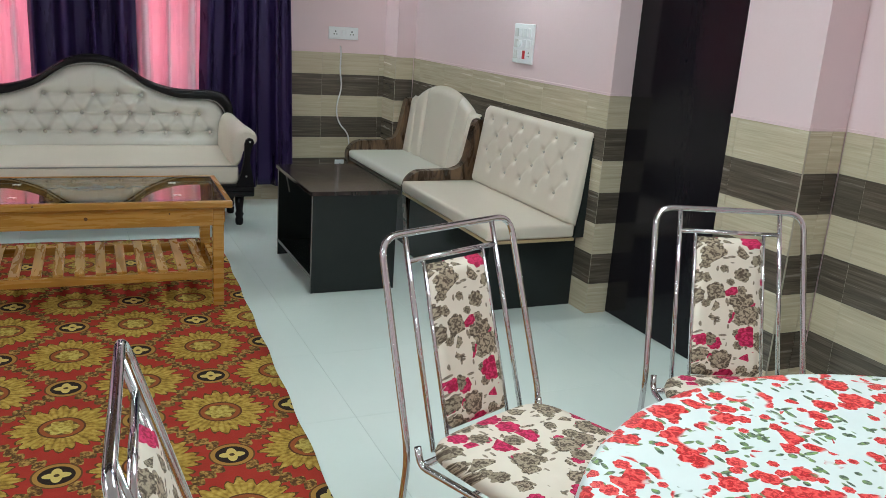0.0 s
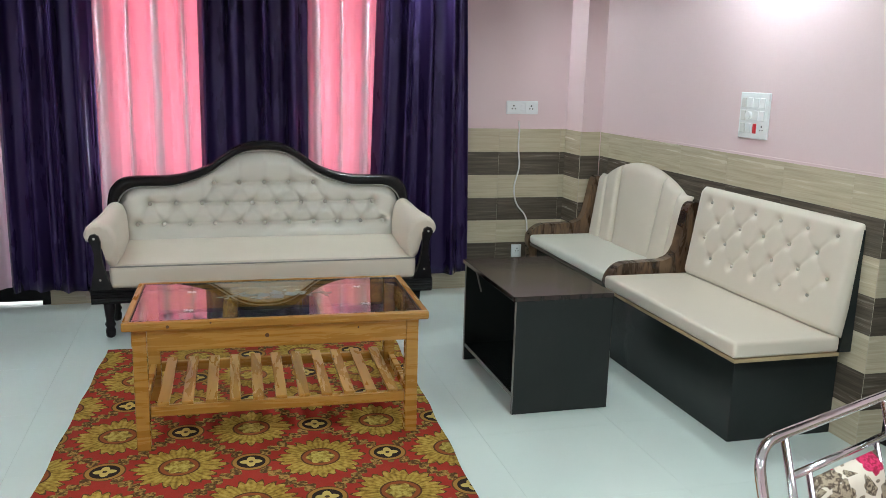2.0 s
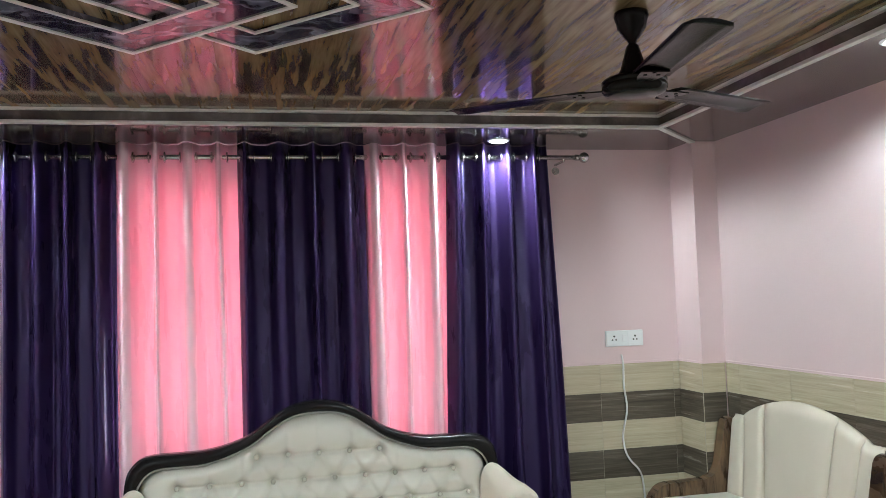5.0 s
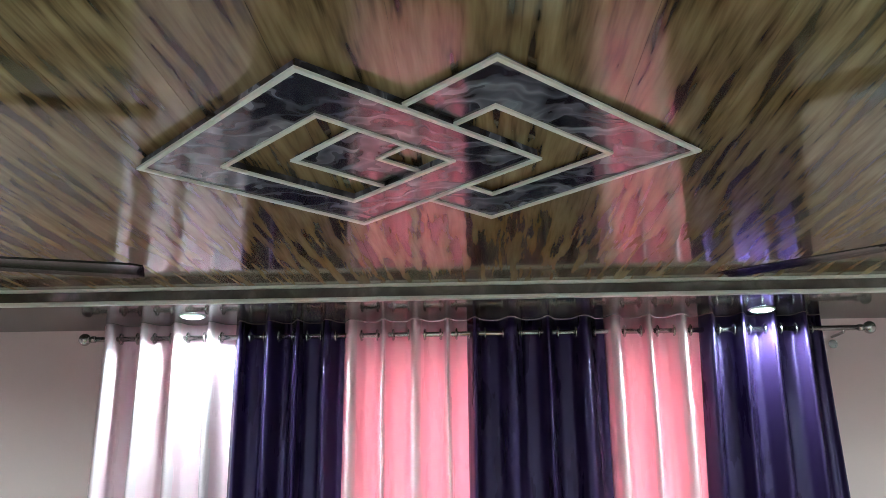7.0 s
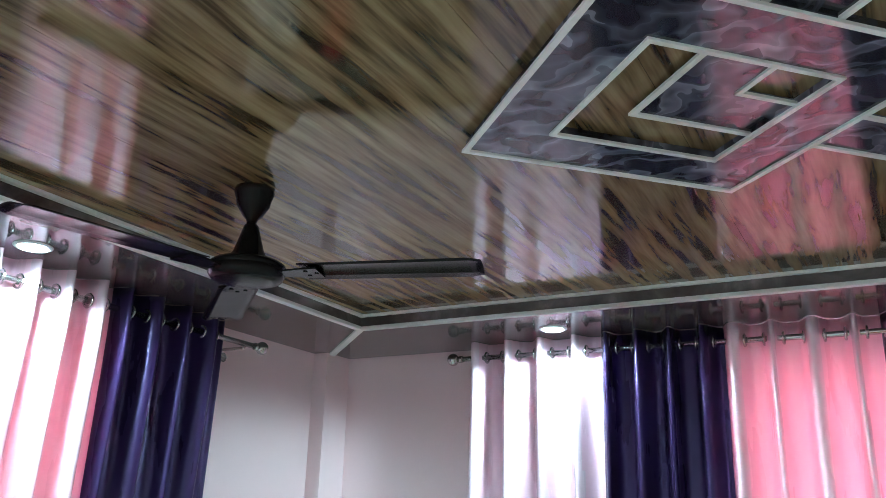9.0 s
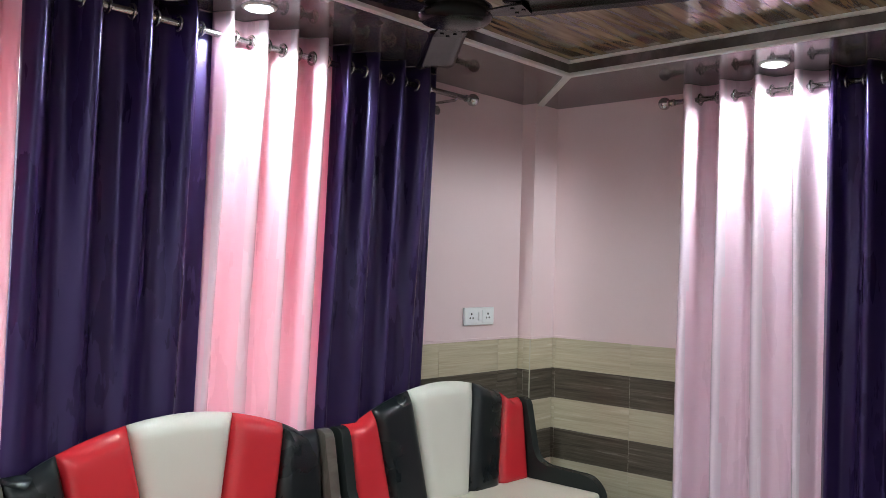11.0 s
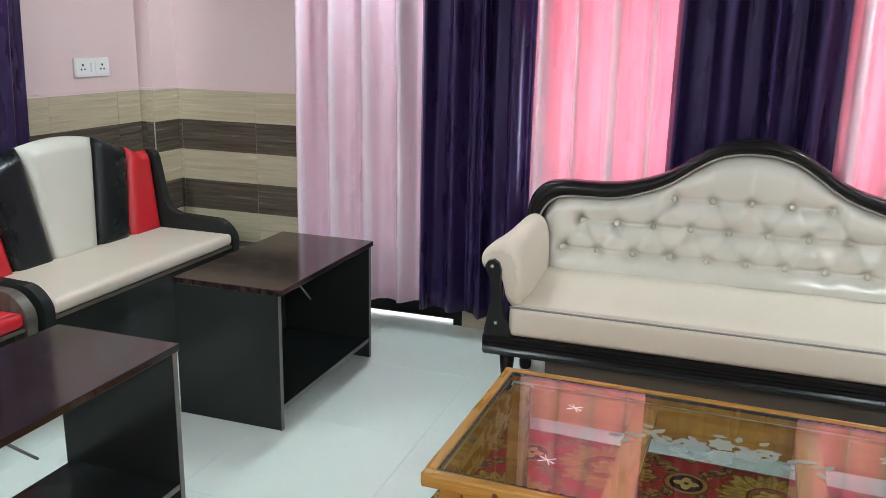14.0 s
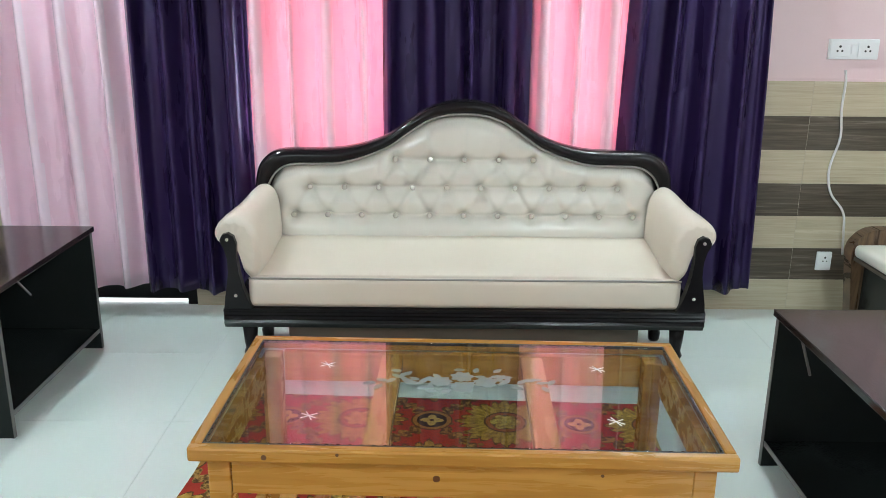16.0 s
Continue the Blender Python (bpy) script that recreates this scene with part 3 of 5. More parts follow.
wall_west = structure("wall_west", boxes(
    (XL - 0.2, YF, 0, XL, SIDE[0], TOP), (XL - 0.2, SIDE[0], 0, XL, SIDE[1], SIDE[2]), (XL - 0.2, SIDE[0], SIDE[3], XL, SIDE[1], TOP), (XL - 0.2, SIDE[1], 0, XL, YB, TOP)),
    PINK, "pink painted side wall with striped tile dado", "wall")
wall_east = structure("wall_east", boxes(
    (XR, 4.215, 0, 3.5, YB, TOP), (3.20, 3.455, 0, 3.5, 4.215, TOP), (3.13, 3.455, 2.06, 3.20, 4.215, TOP), (3.10, 3.04, 0, 3.5, 3.455, TOP), (3.29, YF, 0, 3.5, 3.04, TOP)),
    PINK, "pink painted wall stepping round a door recess", "wall")
wall_south = structure("wall_south", boxes((XL - 0.2, YF - 0.2, 0, 3.5, YF, TOP)), PINK, "plain pink painted wall closing the room", "wall")
pillar_1 = structure("pillar_1", boxes((XL, 6.904, 0, -2.254, YB, BORDER)), PINK, "pink corner pillar with striped tile dado", "pillar")
pillar_2 = structure("pillar_2", boxes((2.865, 6.837, 0, XR, YB, BORDER)), PINK, "pink corner pillar with striped tile dado", "pillar")

# ceiling: lowered marble-print border round a recessed field of wood-print panels
IX0, IX1, IY0, IY1 = -1.75, 2.48, 3.46, 6.45
bm = bmesh.new()
x = IX0
while x < IX1 - 0.01:
    x1 = min(x + 0.25, IX1)
    box(bm, x + 0.0006, IY0, CEIL, x1 - 0.0006, IY1, CEIL + 0.02)
    x = x1
box(bm, IX0, IY0, CEIL + 0.004, IX1, IY1, TOP)
structure("ceiling", bm, WOOD_PVC, "glossy wood-print panel ceiling, recessed field", "ceiling")
bm = bmesh.new()
for x0, y0, x1, y1 in ((XL, IY1, 3.5, YB), (XL, 2.74, 3.5, IY0), (XL, IY0, IX0, IY1), (IX1, IY0, 3.5, IY1)):
    box(bm, x0, y0, BORDER, x1, y1, TOP)
structure("ceiling_border", bm, MARBLE_PVC, "lowered glossy grey-brown marble-print ceiling border", "ceiling")
# out of view; its white is chosen to bounce light into the room
structure("ceiling_front", boxes((XL, YF, BORDER, 3.5, 2.74, TOP)), varied("white_bounce_ceiling", (0.74, 0.74, 0.73), (0.8, 0.8, 0.79), 2, (0.5, 0.7)), "unseen front ceiling, made white to bounce light", "ceiling")
structure("roof_slab", boxes((XL - 0.2, YF - 0.2, TOP, 3.5, YB + 0.2, TOP + 0.15)), GROUT, "plain roof slab above the ceiling", "roof")
w, h = 0.016, 0.012
bm = bmesh.new()
for x0, y0, x1, y1 in ((IX0 - w, IY1 - w, IX1 + w, IY1 + w), (IX0 - w, IY0 - w, IX1 + w, IY0 + w)):
    box(bm, x0, y0, BORDER - h, x1, y1, BORDER + 0.004, 0.003)
for x0, x1 in ((IX0 - w, IX0 + w), (IX1 - w, IX1 + w)):
    box(bm, x0, IY0 + w, BORDER - h, x1, IY1 - w, BORDER + 0.004, 0.003)
for a, b in (((IX0, IY1), (-2.27, 6.96)), ((IX1, IY1), (2.93, 6.90)), ((IX0, IY0), (XL, 2.9)), ((IX1, IY0), (3.01, 2.97))):
    d = Vector((b[0] - a[0], b[1] - a[1], 0)).normalized()
    n = Vector((-d.y, d.x, 0)) * w
    o = [(a[0] + n.x, a[1] + n.y), (b[0] + n.x, b[1] + n.y), (b[0] - n.x, b[1] - n.y), (a[0] - n.x, a[1] - n.y)]
    extrude_outline(bm, o, "z", BORDER - h * 0.8, BORDER + 0.002)
for x0, y0, x1, y1 in ((IX0, IY1 - 0.022, IX1, IY1 - 0.001), (IX0, IY0 + 0.001, IX1, IY0 + 0.022), (IX0 + 0.001, IY0 + 0.023, IX0 + 0.022, IY1 - 0.023), (IX1 - 0.022, IY0 + 0.023, IX1 - 0.001, IY1 - 0.023)):
    box(bm, x0, y0, CEIL - 0.012, x1, y1, CEIL - 0.001)
structure("trim_cove", bm, TRIM, "off-white plastic trim along the ceiling step", "trim")


def diamond(bm, cx, cy, outer, inner, z0, z1):
    o = [(cx + outer * a, cy + outer * b) for a, b in ((1, 0), (0, 1), (-1, 0), (0, -1))]
    i = [(cx + inner * a, cy + inner * b) for a, b in ((1, 0), (0, 1), (-1, 0), (0, -1))]
    for k in range(4):
        j = (k + 1) % 4
        extrude_outline(bm, [o[k], o[j], i[j], i[k]], "z", z0, z1)
    return bm


for k, (cx, drop) in enumerate(((0.047, 0.012), (0.456, 0.0))):
    z = CEIL - 0.012 - drop
    structure("ceiling_panel_%d" % (k + 1), diamond(bmesh.new(), cx, 4.96, 0.522, 0.306, z, CEIL - 0.001), SMOKE, "smoky purple-black glossy diamond panel on the ceiling", "ceiling panel")
    bm = bmesh.new()
    diamond(bm, cx, 4.96, 0.534, 0.514, z - 0.006, z + 0.001)
    diamond(bm, cx, 4.96, 0.310, 0.292, z - 0.006, z + 0.001)
    structure("trim_diamond_%d" % (k + 1), bm, TRIM, "off-white trim edging the ceiling diamond", "trim")

# outside: ground and bright distance behind the openings
structure("ground", boxes((-60, -60, -0.32, 60, 60, -0.14)), GROUND, "outdoor concrete ground", "ground")
structure("backdrop_north", boxes((-4, 8.6, -0.12, 5, 8.7, 3.2)), DAY_GLOW, "bright overcast daylight outside", "backdrop")
structure("backdrop_west", boxes((-3.9, 2, -0.12, -3.8, 8, 3.2)), DAY_GLOW, "bright overcast daylight outside", "backdrop")


def window(name, axis, lo, hi, z0, z1, wall):
    """White sliding window: frame, mullion and panes set in the wall's thickness."""
    t = thing(name, "white framed sliding window behind curtains", "window", kind="structure")

    def bar(n, u0, a0, u1, a1, d=0.05, mat=FRAME_WHITE, off=0.08, label=""):
        s = (u0, wall + off, a0, u1, wall + off + d, a1) if axis == "x" else (wall - off - d, u0, a0, wall - off, u1, a1)
        return part(n, boxes(s, bevel=0.004 if d > 0.01 else 0), mat, t, label)
    bar("window_frame", lo, z0, hi, z0 + 0.05)
    bar("window_frame", lo, z1 - 0.05, hi, z1)
    bar("window_frame", lo, z0 + 0.05, lo + 0.05, z1 - 0.05)
    bar("window_frame", hi - 0.05, z0 + 0.05, hi, z1 - 0.05)
    m = (lo + hi) / 2
    bar("mullion", m - 0.03, z0 + 0.05, m + 0.03, z1 - 0.05)
    for a, b in ((lo + 0.05, m - 0.03), (m + 0.03, hi - 0.05)):
        p = bar("pane", a, z0 + 0.05, b, z1 - 0.05, 0.005, GLASS, 0.105)
        p.visible_shadow = False
    return t


window("window_1", "x", WIN[0], WIN[1], WIN[2], WIN[3], YB)
window("window_2", "y", SIDE[0], SIDE[1], SIDE[2], SIDE[3], XL)

d1 = thing("door_1", "dark flush door behind the curtain, light under it", "door", kind="structure")
part("door_leaf", boxes((DOOR[0] + 0.05, YB + 0.03, 0.020, DOOR[1] - 0.05, YB + 0.07, DOOR[2] - 0.05), bevel=0.003), DOOR_BLACK, d1)
part("door_frame", boxes((DOOR[0], YB + 0.003, 0, DOOR[0] + 0.05, YB + 0.12, DOOR[2]), (DOOR[1] - 0.05, YB + 0.003, 0, DOOR[1], YB + 0.12, DOOR[2]), (DOOR[0] + 0.05, YB + 0.003, DOOR[2] - 0.05, DOOR[1] - 0.05, YB + 0.12, DOOR[2])), LACQUER, d1)
d2 = thing("door_2", "glossy black laminate door set in a recess", "door", kind="structure")
part("door_leaf", boxes((3.13, 3.460, 0.004, 3.17, 4.212, 2.055), bevel=0.002), DOOR_BLACK, d2)



# ---- curtains ----
def curtain(axis, u0, u1, line, waves, material, label, seed, bottom=0.19, flare=0.0, push=0.0, rod_z=2.295):
    rnd = random.Random(seed)
    t = thing("curtain", label, "curtain", group="curtains on " + ("the long rod" if axis == "x" else "the side rod"))
    ph = [rnd.uniform(0, 6.28) for _ in range(6)]
    per, rows, top = 22, 30, 2.3925
    cols = int(waves * per)
    side = 1 if axis == "x" else -1

    def at(s, k):
        f = k / rows
        z = top + (bottom - top) * f
        z += 0.010 * math.sin(5 * s + ph[3]) * f
        fall = smooth_step(f * 1.3)
        dr = 0.35 * math.sin(3.1 * s + ph[0] + 1.5 * f) * fall + 0.15 * math.sin(9 * s + ph[1]) * fall
        a = 2 * math.pi * (waves * s) + dr * 1.2
        amp = 0.047 * (1 - 0.30 * fall * (0.5 + 0.5 * math.sin(4 * s + ph[2])))
        sn = math.sin(a)
        ridge = (0.5 + 0.5 * sn) ** 2.4
        w = side * amp * (0.85 - 2.0 * ridge) + 0.004 * math.sin(2.1 * a + ph[4]) * fall + 0.002 * math.sin(3.7 * a + ph[5] + 3 * f) * fall
        low = min(1.0, max(0.0, (2.2 - z) / 1.3))
        w = w * (1 - (0.5 * low if push else 0)) + push * low
        u = u0 + (u1 - u0) * s + 0.010 * math.cos(a) * math.sin(a * 0.5 + ph[1]) + flare * f * (s - 0.5)
        return (u, line + w, z) if axis == "x" else (line + w, u, z)

    bm = bmesh.new()
    grid = [[bm.verts.new(at(i / cols, k)) for i in range(cols + 1)] for k in range(rows + 1)]
    for k in range(rows):
        for i in range(cols):
            f = bm.faces.new((grid[k][i], grid[k][i + 1], grid[k + 1][i + 1], grid[k + 1][i]))
            f.smooth = True
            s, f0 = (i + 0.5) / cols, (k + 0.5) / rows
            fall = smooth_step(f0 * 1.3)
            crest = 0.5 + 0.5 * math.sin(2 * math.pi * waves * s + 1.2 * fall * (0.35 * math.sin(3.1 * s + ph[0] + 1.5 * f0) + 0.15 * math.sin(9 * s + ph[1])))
            # painted highlight: crest faces of pink cloth take the paler copy
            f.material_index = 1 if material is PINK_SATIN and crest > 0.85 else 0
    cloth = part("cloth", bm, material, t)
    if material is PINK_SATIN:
        cloth.data.materials.append(PINK_CREST_LIT)
    sol = cloth.modifiers.new("hem", "SOLIDIFY")
    sol.thickness = 0.0012
    for j in range(int(waves * 2)):
        u = u0 + (u1 - u0) * (j + 0.0) / (waves * 2) + (u1 - u0) / (waves * 4) * 0.12
        if j == 0:
            continue
        bm = bmesh.new()
        n = 16
        ring = []
        for i in range(n):
            a = 2 * math.pi * i / n
            c, d = 0.024 * math.cos(a), 0.024 * math.sin(a)
            ring.append((u, line + c, rod_z + d) if axis == "x" else (line + c, u, rod_z + d))
        sweep(bm, ring, 0.0055, 6, closed=True)
        part("eyelet", bm, STEEL, cloth, "steel eyelet")
    return t


CY, CZ = 6.965, 2.323
PU, GL = "purple satin eyelet curtain hanging from a steel rod", "pink satin eyelet curtain glowing with daylight, on a steel rod"
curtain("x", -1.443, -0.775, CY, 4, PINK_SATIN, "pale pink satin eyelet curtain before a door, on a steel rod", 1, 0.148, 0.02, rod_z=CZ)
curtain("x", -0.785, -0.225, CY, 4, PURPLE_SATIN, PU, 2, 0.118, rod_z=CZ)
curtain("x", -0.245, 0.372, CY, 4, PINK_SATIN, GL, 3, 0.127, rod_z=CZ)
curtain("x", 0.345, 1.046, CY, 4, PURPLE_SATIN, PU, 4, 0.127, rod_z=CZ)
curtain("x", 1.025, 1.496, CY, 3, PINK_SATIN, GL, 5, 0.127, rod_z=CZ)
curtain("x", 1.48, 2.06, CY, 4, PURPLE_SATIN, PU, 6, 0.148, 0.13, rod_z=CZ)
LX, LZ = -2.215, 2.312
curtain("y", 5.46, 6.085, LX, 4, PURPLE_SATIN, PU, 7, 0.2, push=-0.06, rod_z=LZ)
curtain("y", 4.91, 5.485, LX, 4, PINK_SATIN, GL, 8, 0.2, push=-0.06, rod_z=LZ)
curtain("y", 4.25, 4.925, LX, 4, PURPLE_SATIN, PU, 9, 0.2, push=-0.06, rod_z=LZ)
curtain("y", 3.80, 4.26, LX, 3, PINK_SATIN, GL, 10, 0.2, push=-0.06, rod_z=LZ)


def rod(axis, u0, u1, line, wall, z=2.295):
    t = thing("curtain_rod", "brushed steel curtain rod with ball finials", "curtain rod")

    def P(u, d, zz):
        return (u, d, zz) if axis == "x" else (d, u, zz)
    part("pole", sweep(bmesh.new(), [P(u0, line, z), P(u1, line, z)], 0.0125, 14), STEEL, t)
    for u, s in ((u0, -1), (u1, 1)):
        bm = bmesh.new()
        bmesh.ops.create_uvsphere(bm, u_segments=18, v_segments=12, radius=0.030, matrix=Matrix.Translation(P(u + s * 0.022, line, z)))
        sweep(bm, [P(u - s * 0.03, line, z), P(u - s * 0.012, line, z)], 0.017, 14)
        part("finial", smooth(bm), STEEL, t)
    for u in (u0 + 0.10, (u0 + u1) / 2, u1 - 0.10):
        bm = bmesh.new()
        sweep(bm, fillet([P(u, wall, z - 0.02), P(u, line, z - 0.02), P(u, line, z)], 0.012), 0.007, 8)
        sweep(bm, [P(u, wall, z - 0.055), P(u, wall + (0.006 if wall < line else -0.006), z - 0.055)], 0.022, 14)
        part("bracket", bm, STEEL, t)
    return t


rod("x", -1.516, 2.244, CY, YB, CZ)
rod("y", 3.68, 6.31, LX, XL, LZ)


# ---- lights ----
# the two added near-border spots get the same fitting
for sx, sy in SPOTS:
    t = thing("downlight", "round white recessed LED downlight, lit", "downlight", pose(sx, sy, BORDER), group="ceiling downlights")
    bm = bmesh.new()
    lathe(bm, [(0.047, -0.001), (0.047, -0.006), (0.056, -0.006), (0.062, -0.002), (0.062, 0.004), (0.047, 0.004)])
    part("rim", bm, PLASTIC, t)
    part("diffuser", lathe(bmesh.new(), [(0.046, 0.001), (0.046, -0.006), (0.042, -0.009), (0.030, -0.011), (0.0, -0.012)]), LED_GLOW, t, "glowing diffuser")
# housings for the added fill lamps, all out of view
for sx, sy in FILL_PANELS:
    t = thing("panel_light", "added unseen square fill panel on the front ceiling, lit", "ceiling light", pose(sx, sy, BORDER), group="ceiling panel lights")
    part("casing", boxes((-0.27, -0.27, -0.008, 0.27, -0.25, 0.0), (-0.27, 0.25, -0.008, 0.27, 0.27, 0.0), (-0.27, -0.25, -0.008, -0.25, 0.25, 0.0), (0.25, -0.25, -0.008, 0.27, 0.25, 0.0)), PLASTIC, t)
    part("diffuser", boxes((-0.25, -0.25, -0.004, 0.25, 0.25, -0.001)), glow("fill_diffuser", LED, 4.0), t, "glowing diffuser")


def fan(x, y, start):
    t = thing("ceiling_fan", "dark brown three-bladed ceiling fan at rest", "fan", pose(x, y, 0), group="ceiling fans")
    part("canopy", lathe(bmesh.new(), [(0.054, CEIL), (0.056, CEIL - 0.012), (0.052, CEIL - 0.024), (0.050, CEIL - 0.026), (0.046, CEIL - 0.050), (0.026, CEIL - 0.082), (0.016, CEIL - 0.092), (0.014, CEIL - 0.100)]), FAN_PAINT, t)
    part("downrod", cyl(bmesh.new(), 0, 0, 2.34, CEIL - 0.08, 0.0105), FAN_PAINT, t)
    part("lower_cup", lathe(bmesh.new(), [(0.013, 2.352), (0.020, 2.345), (0.030, 2.310), (0.042, 2.270), (0.056, 2.246), (0.062, 2.236)]), FAN_PAINT, t)
    part("motor", lathe(bmesh.new(), [(0.050, 2.242), (0.092, 2.239), (0.104, 2.231), (0.104, 2.222), (0.101, 2.220), (0.101, 2.217), (0.104, 2.215), (0.104, 2.202), (0.096, 2.190), (0.070, 2.183), (0.0, 2.181)], seg=36), FAN_PAINT, t)
    for k in range(3):
        rot = Matrix.Rotation(radians(start + 120 * k), 4, "Z")
        arm = bmesh.new()
        extrude_outline(arm, [(0.09, -0.022), (0.16, -0.04), (0.21, -0.045), (0.21, 0.045), (0.16, 0.04), (0.09, 0.022)], "z", 2.203, 2.208)
        for u, v in ((0.175, -0.02), (0.175, 0.02), (0.2, 0.0)):
            cyl(arm, u, v, 2.2005, 2.203, 0.006, seg=8)
        arm.transform(rot)
        b = bmesh.new()
        rows = []
        for i in range(15):
            f = i / 14
            r = 0.16 + 0.49 * f
            half = 0.058 + 0.010 * f
            if f > 0.93:
                half *= 1 - 0.25 * ((f - 0.93) / 0.07) ** 2
            rows.append([b.verts.new((r, half * c, 2.214 - 0.005 * c - 0.007 * c * c + 0.004)) for c in (-1, -0.6, -0.2, 0.2, 0.6, 1)])
        for a, c in zip(rows, rows[1:]):
            for i in range(5):
                b.faces.new((a[i], a[i + 1], c[i + 1], c[i])).smooth = True
        b.transform(rot)
        bl = part("blade", b, FAN_PAINT, t)
        part("blade_arm", arm, FAN_PAINT, bl)
        m = bl.modifiers.new("gauge", "SOLIDIFY")
        m.thickness = 0.003
    return t


fan(-1.16, 5.0, 18)
fan(1.645, 4.975, 22)


# ---- sockets, switches, cable ----
def plate(name, m, w, h, label, category, fill):
    t = thing(name, label, category, m)
    fill(part("plate", boxes((-w / 2, -0.012, -h / 2, w / 2, 0, h / 2), bevel=0.004), PLASTIC, t))
    return t


def pins(t, u, z):
    bm = bmesh.new()
    for du, dz, r in ((0, 0.012, 0.005), (-0.009, -0.006, 0.0035), (0.009, -0.006, 0.0035)):
        sweep(bm, [(u + du, -0.0127, z + dz), (u + du, -0.010, z + dz)], r, 10)
    part("socket_holes", bm, DARK_SLOT, t)


def twin(t):
    for u in (-0.065, 0.065):
        part("module", boxes((u - 0.045, -0.0145, -0.034, u + 0.045, -0.011, 0.034), bevel=0.002), PLASTIC, t)
    for u in (-0.065, 0.065):
        bm = bmesh.new()
        for du, dz, r in ((0, 0.012, 0.006), (-0.011, -0.008, 0.005), (0.011, -0.008, 0.005)):
            sweep(bm, [(u + du, -0.0152, dz), (u + du, -0.0140, dz)], r, 10)
        part("socket_holes", bm, DARK_SLOT, t)
    part("rocker", boxes((-0.014, -0.019, -0.022, 0.014, -0.012, 0.022), bevel=0.003), PLASTIC, t)


def single(t):
    pins(t, 0.004, 0.006)
    part("rocker", boxes((-0.024, -0.017, -0.030, 0.0, -0.011, -0.012), bevel=0.002), PLASTIC, t)


def board(t):
    for r, z in enumerate((0.062, 0.0, -0.062)):
        for c, u in enumerate((-0.078, -0.028, 0.022, 0.072)):
            if r == 2 and c == 2:
                part("rocker", boxes((u - 0.012, -0.020, z - 0.024, u + 0.010, -0.011, z + 0.024), bevel=0.003), RED_SWITCH, t, "red indicator switch")
            elif r == 2 and c == 3:
                pins(t, u, z)
            elif r == 1 and c == 1:
                bm = bmesh.new()
                sweep(bm, [(u, -0.011, z), (u, -0.028, z)], 0.019, 18)
                part("regulator_knob", bm, PLASTIC, t)
            else:
                part("rocker", boxes((u - 0.019, -0.018, z - 0.025, u + 0.019, -0.011, z + 0.025), bevel=0.003), PLASTIC if c else TRIM, t)


plate("wall_socket", pose(2.521, YB, 1.285), 0.235, 0.092, "white twin power socket with switch on pink wall", "socket", twin)
plate("wall_socket", pose(XL, 6.563, 1.262, 0, 0, 90), 0.235, 0.090, "white twin power socket with switch on pink wall", "socket", twin)
plate("wall_socket", pose(2.518, YB - 0.009, 0.262), 0.075, 0.095, "small white power socket on the tiled dado", "socket", single)
plate("switchboard", pose(XR, 5.128, 1.338, 0, 0, -90), 0.232, 0.225, "white switchboard with rows of switches and a red switch", "switchboard", board)
bm = bmesh.new()
sweep(bm, fillet([(2.50, YB - 0.004, 1.19), (2.505, YB - 0.014, 1.14), (2.50, YB - 0.016, 1.0), (2.52, YB - 0.016, 0.88), (2.475, YB - 0.018, 0.72), (2.50, YB - 0.018, 0.60), (2.58, YB - 0.03, 0.52), (2.60, YB - 0.03, 0.30)], 0.12, 6), 0.006, 8)
tagged(link_mesh("cable", bm, CABLE), "white cable hanging down the tiled wall", "cable")


# ---- seats and tables ----
def pad(bm, front, back, ns, nt, index=0):
    """A closed cushion between a front and a back surface over (s, t)."""
    a = [[bm.verts.new(front(i / ns, k / nt)) for i in range(ns + 1)] for k in range(nt + 1)]
    b = [[bm.verts.new(back(i / ns, k / nt)) for i in range(ns + 1)] for k in range(nt + 1)]
    for k in range(nt):
        for i in range(ns):
            for g in (a, b):
                f = bm.faces.new((g[k][i], g[k][i + 1], g[k + 1][i + 1], g[k + 1][i]))
                f.smooth, f.material_index = True, index
    for k in range(nt):
        for i in (0, ns):
            bm.faces.new((a[k][i], a[k + 1][i], b[k + 1][i], b[k][i])).smooth = True
    for i in range(ns):
        for k in (0, nt):
            bm.faces.new((a[k][i], a[k][i + 1], b[k][i + 1], b[k][i])).smooth = True
    return bm


